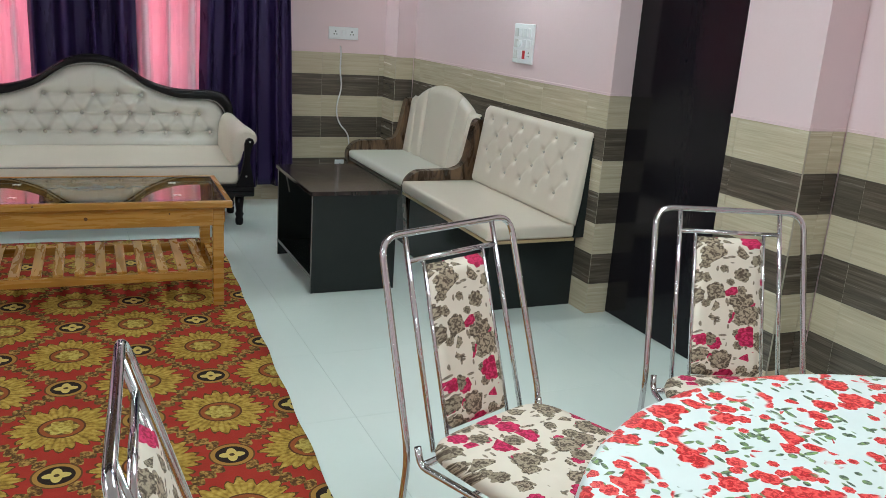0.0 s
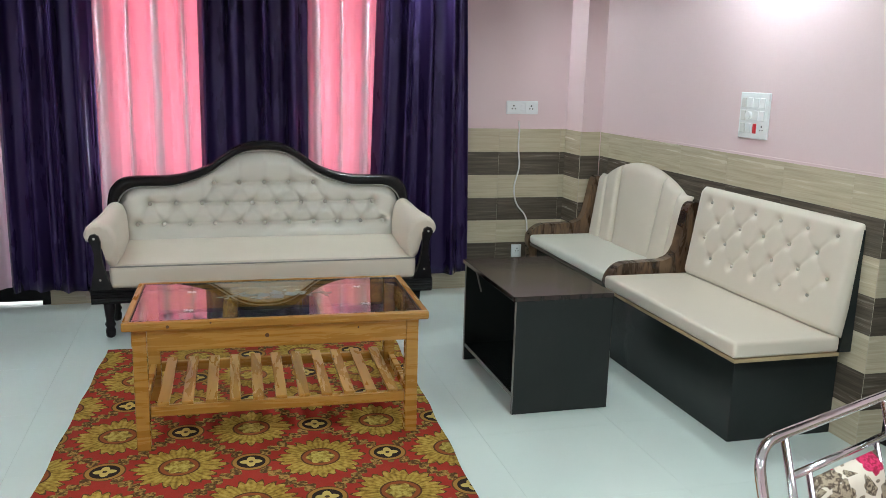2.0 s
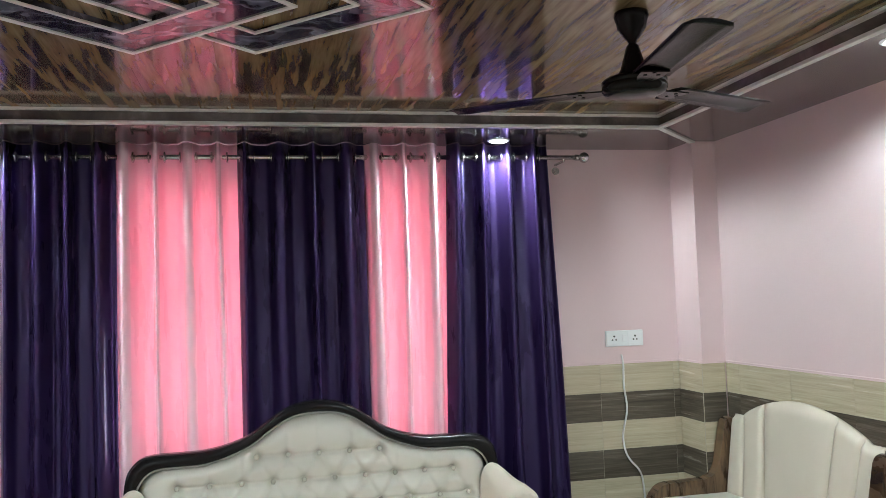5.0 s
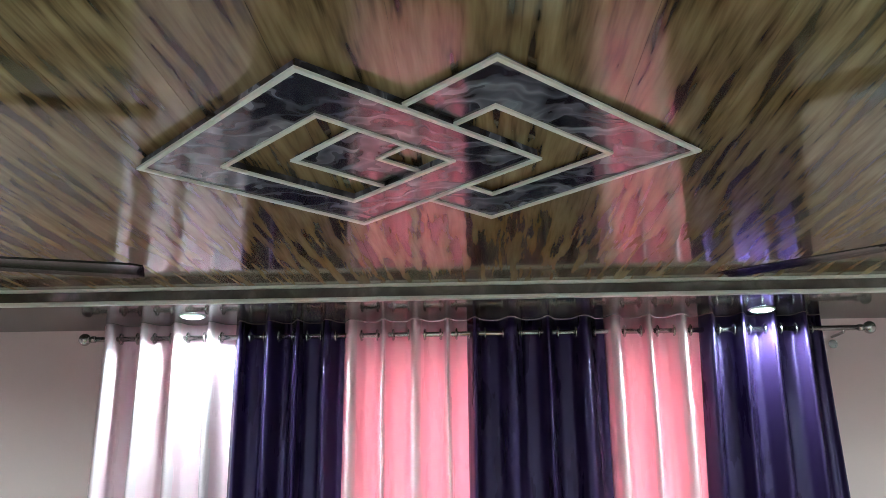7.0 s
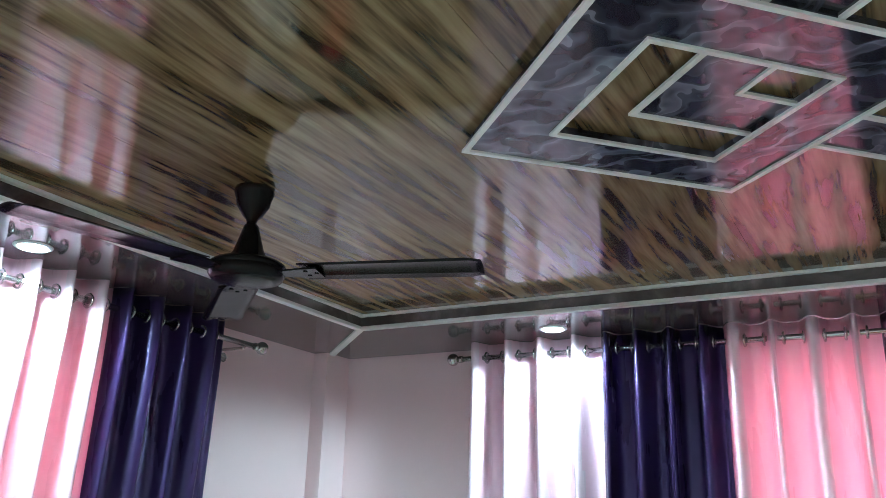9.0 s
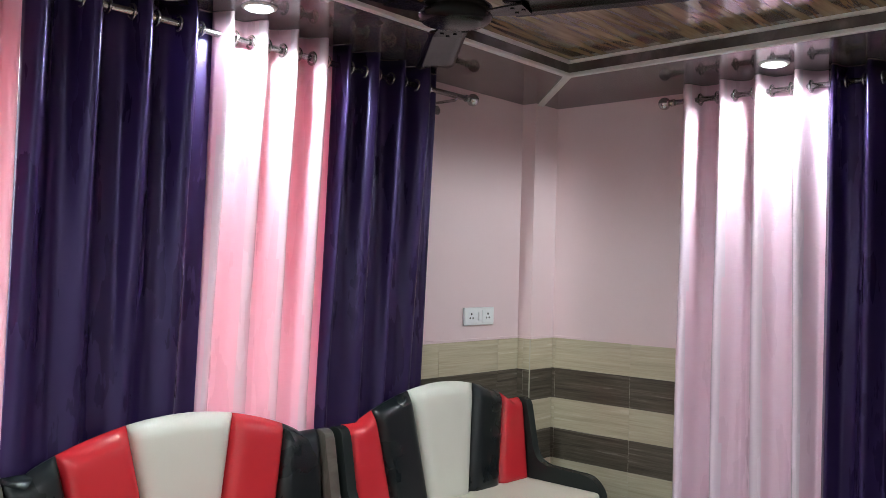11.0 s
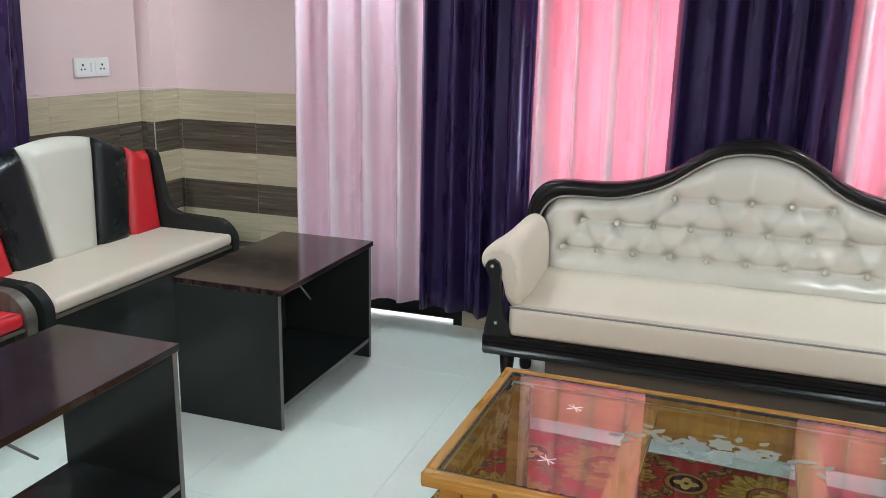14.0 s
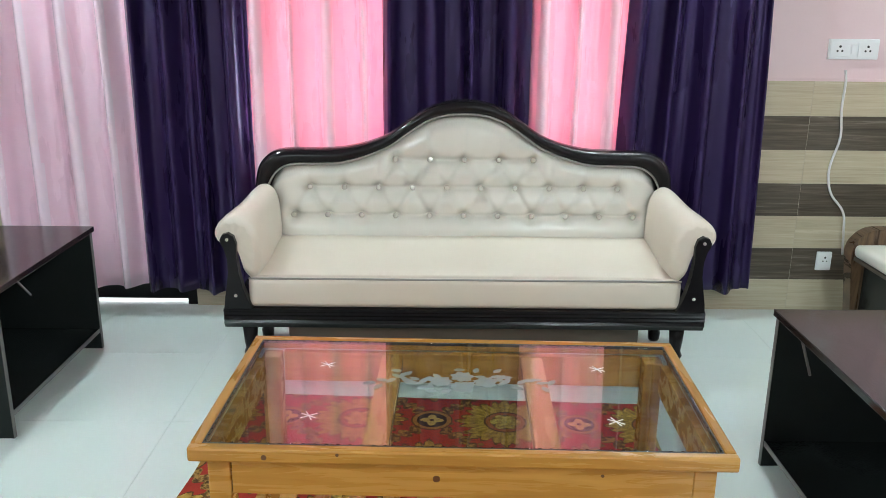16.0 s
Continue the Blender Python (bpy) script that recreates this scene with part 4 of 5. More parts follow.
def cushion(x0, y0, z0, x1, y1, z1, r=0.02, crown=0.008, n=14, wrinkle=0.0, seed=1):
    """A seat pad with rounded edges and a slightly crowned, uneven top."""
    bm = bmesh.new()
    box(bm, x0, y0, z0, x1, y1, z1)
    bmesh.ops.subdivide_edges(bm, edges=[e for e in bm.edges if abs(e.verts[0].co.z - e.verts[1].co.z) < 1e-6], cuts=n, use_grid_fill=True)
    for v in bm.verts:
        fx, fy = (v.co.x - x0) / (x1 - x0), (v.co.y - y0) / (y1 - y0)
        if v.co.z > (z0 + z1) / 2:
            v.co.z += crown * math.sin(math.pi * fx) ** 0.5 * math.sin(math.pi * fy) ** 0.5 if 0 < fx < 1 and 0 < fy < 1 else 0
            if wrinkle:
                q = Vector((v.co.x * 2.8 + v.co.y * 4.0 + seed, v.co.y * 1.4 - v.co.x * 0.9, seed))
                v.co.z += wrinkle * ((1 - abs(noise.noise(q))) ** 3 - 0.5) * min(1, 8 * min(fx, 1 - fx, fy, 1 - fy))
    es = [e for e in bm.edges if len(e.link_faces) == 2 and e.calc_face_angle(0) > 0.9]
    bmesh.ops.bevel(bm, geom=es, offset=r, segments=3, profile=0.5, affect="EDGES")
    return smooth(bm)


# --- long sofa ---
CX = 0.715
OUTER = [(0, 1.081), (0.077, 1.073), (0.155, 1.047), (0.235, 0.996), (0.32, 0.936), (0.42, 0.896), (0.53, 0.873), (0.64, 0.868), (0.76, 0.866), (0.83, 0.849), (0.875, 0.806), (0.895, 0.751), (0.905, 0.671)]
INNER = [(0, 1.025), (0.08, 1.019), (0.155, 0.996), (0.235, 0.946), (0.32, 0.886), (0.42, 0.843), (0.53, 0.813), (0.64, 0.808), (0.73, 0.806), (0.78, 0.791), (0.82, 0.756), (0.845, 0.701), (0.85, 0.641)]


def tuft_depth(u, z, buttons, reach, pitch):
    d = 0.0
    for bu, bz in buttons:
        r2 = (u - bu) ** 2 + (z - bz) ** 2
        if r2 < (reach * 4) ** 2:
            d = max(d, math.exp(-r2 / reach ** 2))
    return d


def crease(u, z, segs, width):
    best = 9.0
    for (ax, az), (bx, bz) in segs:
        dx, dz = bx - ax, bz - az
        t = min(max(((u - ax) * dx + (z - az) * dz) / (dx * dx + dz * dz), 0), 1)
        best = min(best, math.hypot(u - ax - t * dx, z - az - t * dz))
    return math.exp(-(best / width) ** 2)


def long_sofa():
    t = thing("sofa", "carved black wood sofa with button-tufted cream leatherette", "sofa", pose(CX, 0, 0))
    yb = 6.66
    rows = [(0.584, 11), (0.706, 10), (0.827, 5)]
    pitch = 0.1475
    btn = [((i - (n - 1) / 2) * pitch, z) for z, n in rows for i in range(n)]
    segs, tops = [], []
    for a in btn:
        for b in btn:
            if 0.10 < b[1] - a[1] < 0.15 and abs(abs(a[0] - b[0]) - pitch / 2) < 0.01:
                segs.append((a, b))
    for u, z in btn:
        if z > 0.8 or (z > 0.65 and abs(u) > 0.33):
            tops.append(((u, z), (u * 1.01, interp(INNER, abs(u)))))
    rowline = [((-(n - 1) / 2 * pitch, z), ((n - 1) / 2 * pitch, z)) for z, n in rows]

    def face(s, k, front):
        u = (s * 2 - 1) * 0.845
        zt = interp(INNER, abs(u))
        z = 0.42 + (zt - 0.42) * k
        edge = min(1, min(s, 1 - s) * 14) * min(1, (1 - k) * 7 + 0.0)
        y = yb + 0.055 - 0.085 * (1 - (1 - min(1, edge)) ** 2) ** 0.5
        if front:
            y += (0.028 * tuft_depth(u, z, btn, 0.026, pitch) + 0.017 * crease(u, z, rowline, 0.038) + 0.013 * crease(u, z, rowline, 0.010) + 0.009 * crease(u, z, segs, 0.011) + 0.005 * crease(u, z, tops, 0.008)) * min(1, edge * 1.5)
        else:
            y = yb + 0.075
        return Vector((u, y + 0.03 * k, z))

    tb = part("tufted_back", pad(bmesh.new(), lambda s, k: face(s, k, True), lambda s, k: face(s, k, False), 190, 96), PEARL, t, "pearl cream button-tufted leatherette")
    for u, z in btn:
        b = bmesh.new()
        bmesh.ops.create_uvsphere(b, u_segments=10, v_segments=6, radius=0.0125, matrix=Matrix.Translation((u, yb - 0.006 + 0.03 * (z - 0.42) / 0.5, z)) @ Matrix.Diagonal((1, 0.6, 1, 1)))
        part("button", smooth(b), CRYSTAL, tb, "sparkling crystal button")
    # carved back rail following the crest
    o = [(u, z) for u, z in OUTER]
    outline = [(-u, z) for u, z in o[::-1]] + o[1:]
    outline = [(a, b) for a, b in outline]

    def dense(pts, n=6):
        out = []
        for i in range(len(pts) - 1):
            p0, p1, p2, p3 = (Vector(pts[max(i - 1, 0)]), Vector(pts[i]), Vector(pts[i + 1]), Vector(pts[min(i + 2, len(pts) - 1)]))
            for j in range(n):
                f = j / n
                out.append(0.5 * ((2 * p1) + (p2 - p0) * f + (2 * p0 - 5 * p1 + 4 * p2 - p3) * f * f + (3 * p1 - p0 - 3 * p2 + p3) * f ** 3))
        out.append(Vector(pts[-1]))
        return out
    i_ = [(-u, z) for u, z in INNER[::-1]] + INNER[1:]
    od, idn = dense(outline), dense(i_)
    bm = bmesh.new()
    prof = [(0.0, 0.035), (0.0, -0.012), (0.22, -0.034), (0.5, -0.040), (0.8, -0.030), (1.0, -0.008), (1.0, 0.05)]
    rings = []
    for a, b in zip(od, idn):
        ring = []
        for f, dy in prof:
            p = a.lerp(b + (b - a) * 0.12, f)
            ring.append(bm.verts.new((p.x, 6.70 + dy, p.y)))
        rings.append(ring)
    for a, b in zip(rings, rings[1:]):
        for k in range(len(prof)):
            bm.faces.new((a[k], a[(k + 1) % len(prof)], b[(k + 1) % len(prof)], b[k])).smooth = True
    bm.faces.new(rings[0])
    bm.faces.new(rings[-1][::-1])
    part("back_rail", bm, LACQUER, t, "glossy black carved crest rail")
    bm = bmesh.new()
    sweep(bm, [(p.x, 6.672, p.y - 0.002) for p in idn], 0.0045, 6)
    part("piping", bm, PIPING, t)
    # seat
    bm = cushion(-0.865, 6.28, 0.292, 0.865, 6.67, 0.418, 0.024, 0.012, 18, 0.004)
    for v in bm.verts:
        if v.co.z > 0.35:
            v.co.z += 0.078 * smooth_step((v.co.y - 6.31) / 0.36)
    part("seat_cushion", bm, CREAM, t, "flat cream leatherette seat")
    part("seat_piping", sweep(bmesh.new(), [(-0.86, 6.282, 0.416), (0.86, 6.282, 0.416)], 0.0045, 6), PIPING, t)
    # fluted front rail
    bm = bmesh.new()
    prof = [(6.30, 0.292), (6.272, 0.290), (6.266, 0.282), (6.272, 0.276), (6.266, 0.268), (6.272, 0.260), (6.266, 0.252), (6.274, 0.243), (6.268, 0.232), (6.276, 0.222), (6.285, 0.208), (6.30, 0.204), (6.33, 0.204), (6.33, 0.292)]
    extrude_outline(bm, prof, "x", -0.965, 0.965)
    part("front_rail", bm, LACQUER, t, "fluted glossy black front rail")
    part("side_rail", boxes((-0.955, 6.331, 0.21, -0.90, 6.74, 0.291), bevel=0.006), LACQUER, t)
    part("side_rail", boxes((0.90, 6.331, 0.21, 0.955, 6.74, 0.291), bevel=0.006), LACQUER, t)
    part("underboard", boxes((-0.72, 6.345, 0.115, 0.72, 6.365, 0.2035)), UNDERSIDE, t, "dark brown board under the seat")
    for u in (-0.88, 0.88):
        for y in (6.35, 6.69):
            part("leg", lathe(bmesh.new(), [(0.020, 0.0), (0.026, 0.01), (0.028, 0.04), (0.022, 0.055), (0.030, 0.075), (0.022, 0.095), (0.027, 0.13), (0.032, 0.205)], u, y, 16), LACQUER, t)
    # scrolled arms
    for sgn in (-1, 1):
        def arm_profile(f):
            # f 0 at the front, 1 at the back
            lift, pull = 0.015 + 0.075 * f, 0.30 * f
            pts = [(0.825, 0.40), (0.815, 0.50), (0.822, 0.572), (0.855, 0.622), (0.905, 0.642), (0.950, 0.638), (0.988, 0.612), (1.000, 0.574), (0.988, 0.541), (0.960, 0.527),
                   (0.950, 0.542), (0.960, 0.565), (0.950, 0.590), (0.925, 0.598), (0.900, 0.585), (0.890, 0.55), (0.888, 0.40)]
            return [((0.845 + (u - 0.845) * (1 - 0.35 * f)) - pull * 0.15, z + lift * (1 if z > 0.5 else 0)) for u, z in pts]
        bm = bmesh.new()
        rings = []
        for j in range(11):
            f = j / 10
            e = 0.006 if j in (0, 10) else 0
            rings.append([bm.verts.new((sgn * (u - e * 0), 6.285 + (6.655 - 6.285) * f, z + 0.004 * math.sin(9 * f))) for u, z in arm_profile(f)])
        for a, b in zip(rings, rings[1:]):
            for k in range(len(a)):
                bm.faces.new((a[k], a[(k + 1) % len(a)], b[(k + 1) % len(a)], b[k])).smooth = True
        bm.faces.new(rings[0])
        bm.faces.new(rings[-1][::-1])
        arm = part("arm", bm, CREAM, t, "rolled cream leatherette arm")
        s = arm.modifiers.new("soft", "SUBSURF")
        s.levels = s.render_levels = 1
        # black scroll board on the arm's front
        board_ = [(0.845, 0.292), (0.862, 0.33), (0.880, 0.38), (0.893, 0.44), (0.900, 0.50), (0.898, 0.56), (0.908, 0.592), (0.930, 0.605), (0.952, 0.598), (0.962, 0.577), (0.957, 0.558), (0.943, 0.547),
                  (0.936, 0.50), (0.936, 0.44), (0.946, 0.38), (0.955, 0.33), (0.96, 0.292)]
        bm = bmesh.new()
        extrude_outline(bm, [(sgn * a, b) for a, b in board_], "y", 6.262, 6.30, 0.004)
        ab = part("arm_board", bm, LACQUER, t, "black wooden scroll board")
        for u, z in ((0.932, 0.580), (0.910, 0.350)):
            b = bmesh.new()
            bmesh.ops.create_uvsphere(b, u_segments=10, v_segments=6, radius=0.007, matrix=Matrix.Translation((sgn * u, 6.261, z)))
            part("stud", smooth(b), CRYSTAL, ab)
    return t


long_sofa()


# --- benches with fanned, arched backs ---
def fan_bench(name, m, half, strips, seat_mat, arm_mats, label, seat_r=0.02, wrinkle=0.0, arms=True, arch=(0.845, 0.972), bulge=0.045, lean=0.05, depth=0.42, arm_w=0.048):
    """Local frame: the seat looks along -y, its back rises at +y; x runs along the bench."""
    t = thing(name, label, "bench", m)
    part("base", boxes((-half, 0.06 - depth, 0.0, half, 0.10, 0.375), bevel=0.003), BLACK_LAM, t, "black laminate box base")
    part("seat_edge", boxes((-half, 0.005 - depth, 0.376, half, 0.05, 0.392), bevel=0.002), UNDERSIDE, t)
    part("seat_cushion", cushion(-half, -depth, 0.393, half, 0.04, 0.452, seat_r, 0.006, 44 if wrinkle else 16, wrinkle, 3), seat_mat, t)

    def crest(u):
        a = abs(u) / half
        return arch[0] + (arch[1] - arch[0]) * max(0.0, math.cos(min(a / 0.86, 1.0) * math.pi / 2)) ** 0.8

    def strip(b0, b1, t0, t1, mat, label=""):
        def uv(s, k):
            return (b0 + (b1 - b0) * s) * (1 - k) + (t0 + (t1 - t0) * s) * k

        def front(s, k):
            u = uv(s, k)
            z = 0.445 + (crest(u) - 0.445) * k
            e = 1 - (2 * s - 1) ** 6
            g = 1 - max(0, (k - 0.85) / 0.15) ** 3
            return Vector((u, 0.035 + lean * k - bulge * max(0.0, e * g) ** 0.5, z))

        def back(s, k):
            u = uv(s, k)
            return Vector((u, 0.045 + lean * k, 0.445 + (crest(u) - 0.445) * k))
        part("back_strip", pad(bmesh.new(), front, back, 12, 18), mat, t, label)
    for b0, b1, t0, t1, mat in strips:
        strip(b0 * half, b1 * half, t0 * half, t1 * half, mat)
    # panel that closes the back
    n = 24
    o = [(-half, 0.40)] + [(-half + 2 * half * i / n, crest(-half + 2 * half * i / n) - 0.012) for i in range(n + 1)] + [(half, 0.40)]
    bm = bmesh.new()
    extrude_outline(bm, o, "y", 0.0, 0.012)
    for v in bm.verts:
        v.co.y += 0.047 + lean * (v.co.z - 0.40) / 0.55
    part("back_panel", bm, BLACK_LAM, t)
    if arms:
        for s, mat in ((-1, arm_mats[0]), (1, arm_mats[1])):
            side = fillet([(0.0, 0.0, 0), (0.04 - depth, 0.0, 0), (-depth - 0.01, 0.44, 0), (0.06 - depth, 0.515, 0), (-0.03, 0.525, 0), (0.035, 0.845, 0), (0.115, 0.845, 0), (0.115, 0.0, 0)], 0.075, 6)
            o = [(p.x, p.y) for p in side]
            bm = bmesh.new()
            x0, x1 = (half + 0.003, half + 0.003 + arm_w) if s > 0 else (-half - 0.003 - arm_w, -half - 0.003)
            extrude_outline(bm, o, "x", x0, x1, 0.004)
            part("arm_panel", bm, mat, t)
    return t


def fan_pattern(a, b, c, bottoms, tops):
    """Five strips: outer, inner, centre, inner, outer."""
    bo, to = bottoms, tops
    return [(-1, -bo[1], -1, -to[1], a), (-bo[1], -bo[0], -to[1], -to[0], b), (-bo[0], bo[0], -to[0], to[0], c), (bo[0], bo[1], to[0], to[1], b), (bo[1], 1, to[1], 1, a)]


fan_bench("bench", pose(-2.145, 6.175, 0, 0, 0, 90), 0.60, fan_pattern(RED_REX, BLACK_REX, WHITE_REX, (0.23, 0.60), (0.37, 0.73)), CREAM, (BLACK_LAM, BLACK_LAM), "black bench with cream seat and red, black and white fanned back")
fan_bench("bench", pose(-2.145, 4.835, 0, 0, 0, 90), 0.60, fan_pattern(BLACK_REX, RED_REX, WHITE_REX, (0.18, 0.58), (0.34, 0.72)), RED_REX, (GREY_WOOD, GREY_WOOD), "bench with glossy red seat and black, red, white fanned back", wrinkle=0.024)
fan_bench("bench", pose(2.895, 6.165, 0, 0, 0, -90), 0.57, fan_pattern(CREAM, CREAM, CREAM, (0.42, 0.72), (0.50, 0.80)), WHITE_REX, (WALNUT, WALNUT), "walnut-armed bench with cream arched back and white seat", arch=(0.865, 0.99), bulge=0.030, lean=0.06, depth=0.42, arm_w=0.07)


def tufted_bench():
    t = thing("bench", "black box bench with cream seat and button-tufted back", "bench", pose(2.945, 4.90, 0, 0, 0, -90))
    half = 0.60
    part("base", boxes((-half + 0.02, -0.457, 0, half - 0.065, 0.055, 0.375), bevel=0.003), BLACK_LAM, t, "black laminate box base")
    part("seat_edge", boxes((-half, -0.505, 0.376, half, 0.0, 0.392), bevel=0.002), TAN_EDGE, t, "tan wooden edge strip")
    part("seat_cushion", cushion(-half, -0.51, 0.393, half, 0.0, 0.462, 0.016, 0.004, 14), CREAM, t)
    rows = [(0.868, 6, 0.0), (0.775, 5, 0.0), (0.680, 6, 0.0), (0.585, 5, 0.0)]
    pitch = 0.19
    btn = [((i - (n - 1) / 2) * pitch, z) for z, n, _ in rows for i in range(n)]
    segs = [(a, b) for a in btn for b in btn if 0.05 < b[1] - a[1] < 0.12 and abs(abs(a[0] - b[0]) - pitch / 2) < 0.01]

    def face(s, k, front):
        u, z = (s * 2 - 1) * half, 0.455 + 0.49 * k
        e = min(1, min(s, 1 - s) * 30) * min(1, min(k, 1 - k) * 14)
        y = 0.0 + 0.075 * k - (0.05 * (1 - (1 - e) ** 2) ** 0.5 if front else 0)
        if front:
            y += 0.022 * tuft_depth(u, z, btn, 0.022, pitch) + 0.0035 * crease(u, z, segs, 0.007)
        return Vector((u, y, z))
    tb = part("tufted_back", pad(bmesh.new(), lambda s, k: face(s, k, True), lambda s, k: face(s, k, False), 150, 60), CREAM, t, "cream leatherette with star-shaped tufts")
    for u, z in btn:
        b = bmesh.new()
        bmesh.ops.create_uvsphere(b, u_segments=8, v_segments=6, radius=0.008, matrix=Matrix.Translation((u, -0.034 + 0.075 * (z - 0.455) / 0.49, z)))
        part("button", smooth(b), CRYSTAL, tb, "sparkling crystal button")
    for x0 in (-half + 0.0, half - 0.018):
        bm = bmesh.new()
        extrude_outline(bm, [(0.001, 0.3925), (0.062, 0.3925), (0.062, 0.915), (0.052, 0.915)], "x", x0, x0 + 0.018)
        part("side_panel", bm, BLACK_LAM, t)
    return t


tufted_bench()


# --- black side tables, open on one long side ---
def side_table(m, length=0.80, width=0.47, label="", backed=True):
    t = thing("side_table", label, "table", m, group="black side tables")
    L, W, H = length / 2, width / 2, 0.55
    part("top", boxes((-W, -L, H - 0.022, W, L, H), bevel=0.002), MAHOGANY, t, "dark mahogany laminate top")
    for y0 in (-L + 0.002, L - 0.020):
        part("end_panel", boxes((-W + 0.002, y0, 0, W - 0.014, y0 + 0.018, H - 0.0225), bevel=0.001), BLACK_LAM, t)
    if backed:
        part("back_panel", boxes((-W + 0.004, -L + 0.0205, 0.07, -W + 0.018, L - 0.0205, H - 0.023)), BLACK_LAM, t)
    part("bottom_shelf", boxes((-W + 0.019, -L + 0.0205, 0.075, W - 0.018, L - 0.0205, 0.093), bevel=0.001), BLACK_LAM, t)
    for y0 in (-L + 0.0015, L - 0.0205):
        part("edge_band", boxes((W - 0.0135, y0, 0, W - 0.0115, y0 + 0.019, H - 0.0225)), EDGE_BAND, t, "grey edge band")
    part("stay", sweep(bmesh.new(), [(W - 0.020, -L + 0.17, H - 0.024), (W - 0.020, -L + 0.26, H - 0.11)], 0.004, 6), EDGE_BAND, t, "slanting metal stay")
    part("edge_band", boxes((W - 0.0175, -L + 0.021, 0.0755, W - 0.015, L - 0.021, 0.0925)), EDGE_BAND, t, "grey edge band")
    return t


side_table(pose(1.915, 5.222, 0, 0, 0, 180), 0.79, 0.48, "black laminate side table, open at the side, on white tiles")
side_table(pose(-1.083, 6.15, 0, 0, 0, 0), 0.82, 0.46, "black laminate side table with mahogany top before the bench")
side_table(pose(-1.09, 4.77, 0, 0, 0, 0), 0.80, 0.45, "black laminate side table with mahogany top before the red bench", False)


# --- pine coffee table with a glass top ---
def coffee_table():
    X0, X1, Y0, Y1, H = -0.599, 0.599, -0.330, 0.318, 0.537
    t = thing("coffee_table", "varnished pine coffee table with glass top and slatted shelf", "table", pose(0.669, 5.049, 0.006, 0, 0, -1.5))
    f = 0.027
    frame_ = [(X0, Y0, X1, Y0 + f), (X0, Y1 - f, X1, Y1), (X0, Y0 + f, X0 + f, Y1 - f), (X1 - f, Y0 + f, X1, Y1 - f)]
    for k, a in enumerate(frame_):
        part("top_frame", boxes((a[0], a[1], H - 0.035, a[2], a[3], H), bevel=0.006), PINE if k < 2 else PINE_CROSS, t)
    gl = part("glass_top", boxes((X0 + f + 0.004, Y0 + f + 0.004, H - 0.009, X1 - f - 0.004, Y1 - f - 0.004, H - 0.003), bevel=0.0015), TABLE_GLASS, t, "clear glass with an etched flower spray")
    gl.visible_shadow = False
    a0, b0, a1, b1 = X0 + f + 0.0005, Y0 + f + 0.0005, X1 - f - 0.0005, Y1 - f - 0.0005
    for q in ((a0, b0, a1, b0 + 0.003), (a0, b1 - 0.003, a1, b1), (a0, b0 + 0.0035, a0 + 0.003, b1 - 0.0035), (a1 - 0.003, b0 + 0.0035, a1, b1 - 0.0035)):
        part("glass_gasket", boxes((q[0], q[1], H - 0.016, q[2], q[3], H - 0.0025)), DARK_SLOT, t)
    bm = bmesh.new()
    for k in range(int((a1 - a0) / 0.026)):
        for y in (b0 + 0.004, b1 - 0.004):
            bmesh.ops.create_uvsphere(bm, u_segments=8, v_segments=5, radius=0.003, matrix=Matrix.Translation((a0 + 0.014 + 0.026 * k, y, H - 0.0025)) @ Matrix.Diagonal((1.6, 1, 0.6, 1)))
    for k in range(int((b1 - b0) / 0.026)):
        for x in (a0 + 0.004, a1 - 0.004):
            bmesh.ops.create_uvsphere(bm, u_segments=8, v_segments=5, radius=0.003, matrix=Matrix.Translation((x, b0 + 0.014 + 0.026 * k, H - 0.0025)) @ Matrix.Diagonal((1, 1.6, 0.6, 1)))
    tagged(part("scalloped_rim", smooth(bm), TABLE_GLASS, gl, "scalloped sparkling edge"), kind="stuff")
    for u in (0.335, 0.665):
        x = X0 + (X1 - X0) * u
        part("cross_bar", boxes((x - 0.03, Y0 + f + 0.001, H - 0.075, x + 0.03, Y1 - f - 0.001, H - 0.040), bevel=0.003), PINE_CROSS, t)
    ins = 0.024
    for y0 in (Y0 + ins, Y1 - ins - 0.022):
        part("apron", boxes((X0 + 0.09, y0, H - 0.125, X1 - 0.09, y0 + 0.022, H - 0.036), bevel=0.002), PINE, t)
    for x0 in (X0 + ins, X1 - ins - 0.022):
        part("apron", boxes((x0, Y0 + 0.09, H - 0.125, x0 + 0.022, Y1 - 0.09, H - 0.036), bevel=0.002), PINE, t)
    for x in (X0 + 0.034, X1 - 0.034 - 0.055):
        for y in (Y0 + 0.030, Y1 - 0.030 - 0.055):
            bm = boxes((x, y, 0, x + 0.052, y + 0.052, H - 0.0355), bevel=0.004)
            part("leg", bm, PINE, t)
    for y in (Y0 + 0.045, Y1 - 0.045 - 0.026):
        part("shelf_rail", boxes((X0 + 0.089, y, 0.135, X1 - 0.089, y + 0.026, 0.178), bevel=0.003), PINE, t)
    for x in (X0 + 0.045, X1 - 0.045 - 0.026):
        part("shelf_rail", boxes((x, Y0 + 0.085, 0.135, x + 0.026, Y1 - 0.085, 0.178), bevel=0.003), PINE, t)
    n = 11
    for i in range(n):
        x = X0 + 0.115 + (X1 - X0 - 0.23 - 0.045) * i / (n - 1)
        part("slat", boxes((x, Y0 + 0.047, 0.1785, x + 0.045, Y1 - 0.047, 0.193), bevel=0.003), PINE_CROSS, t)
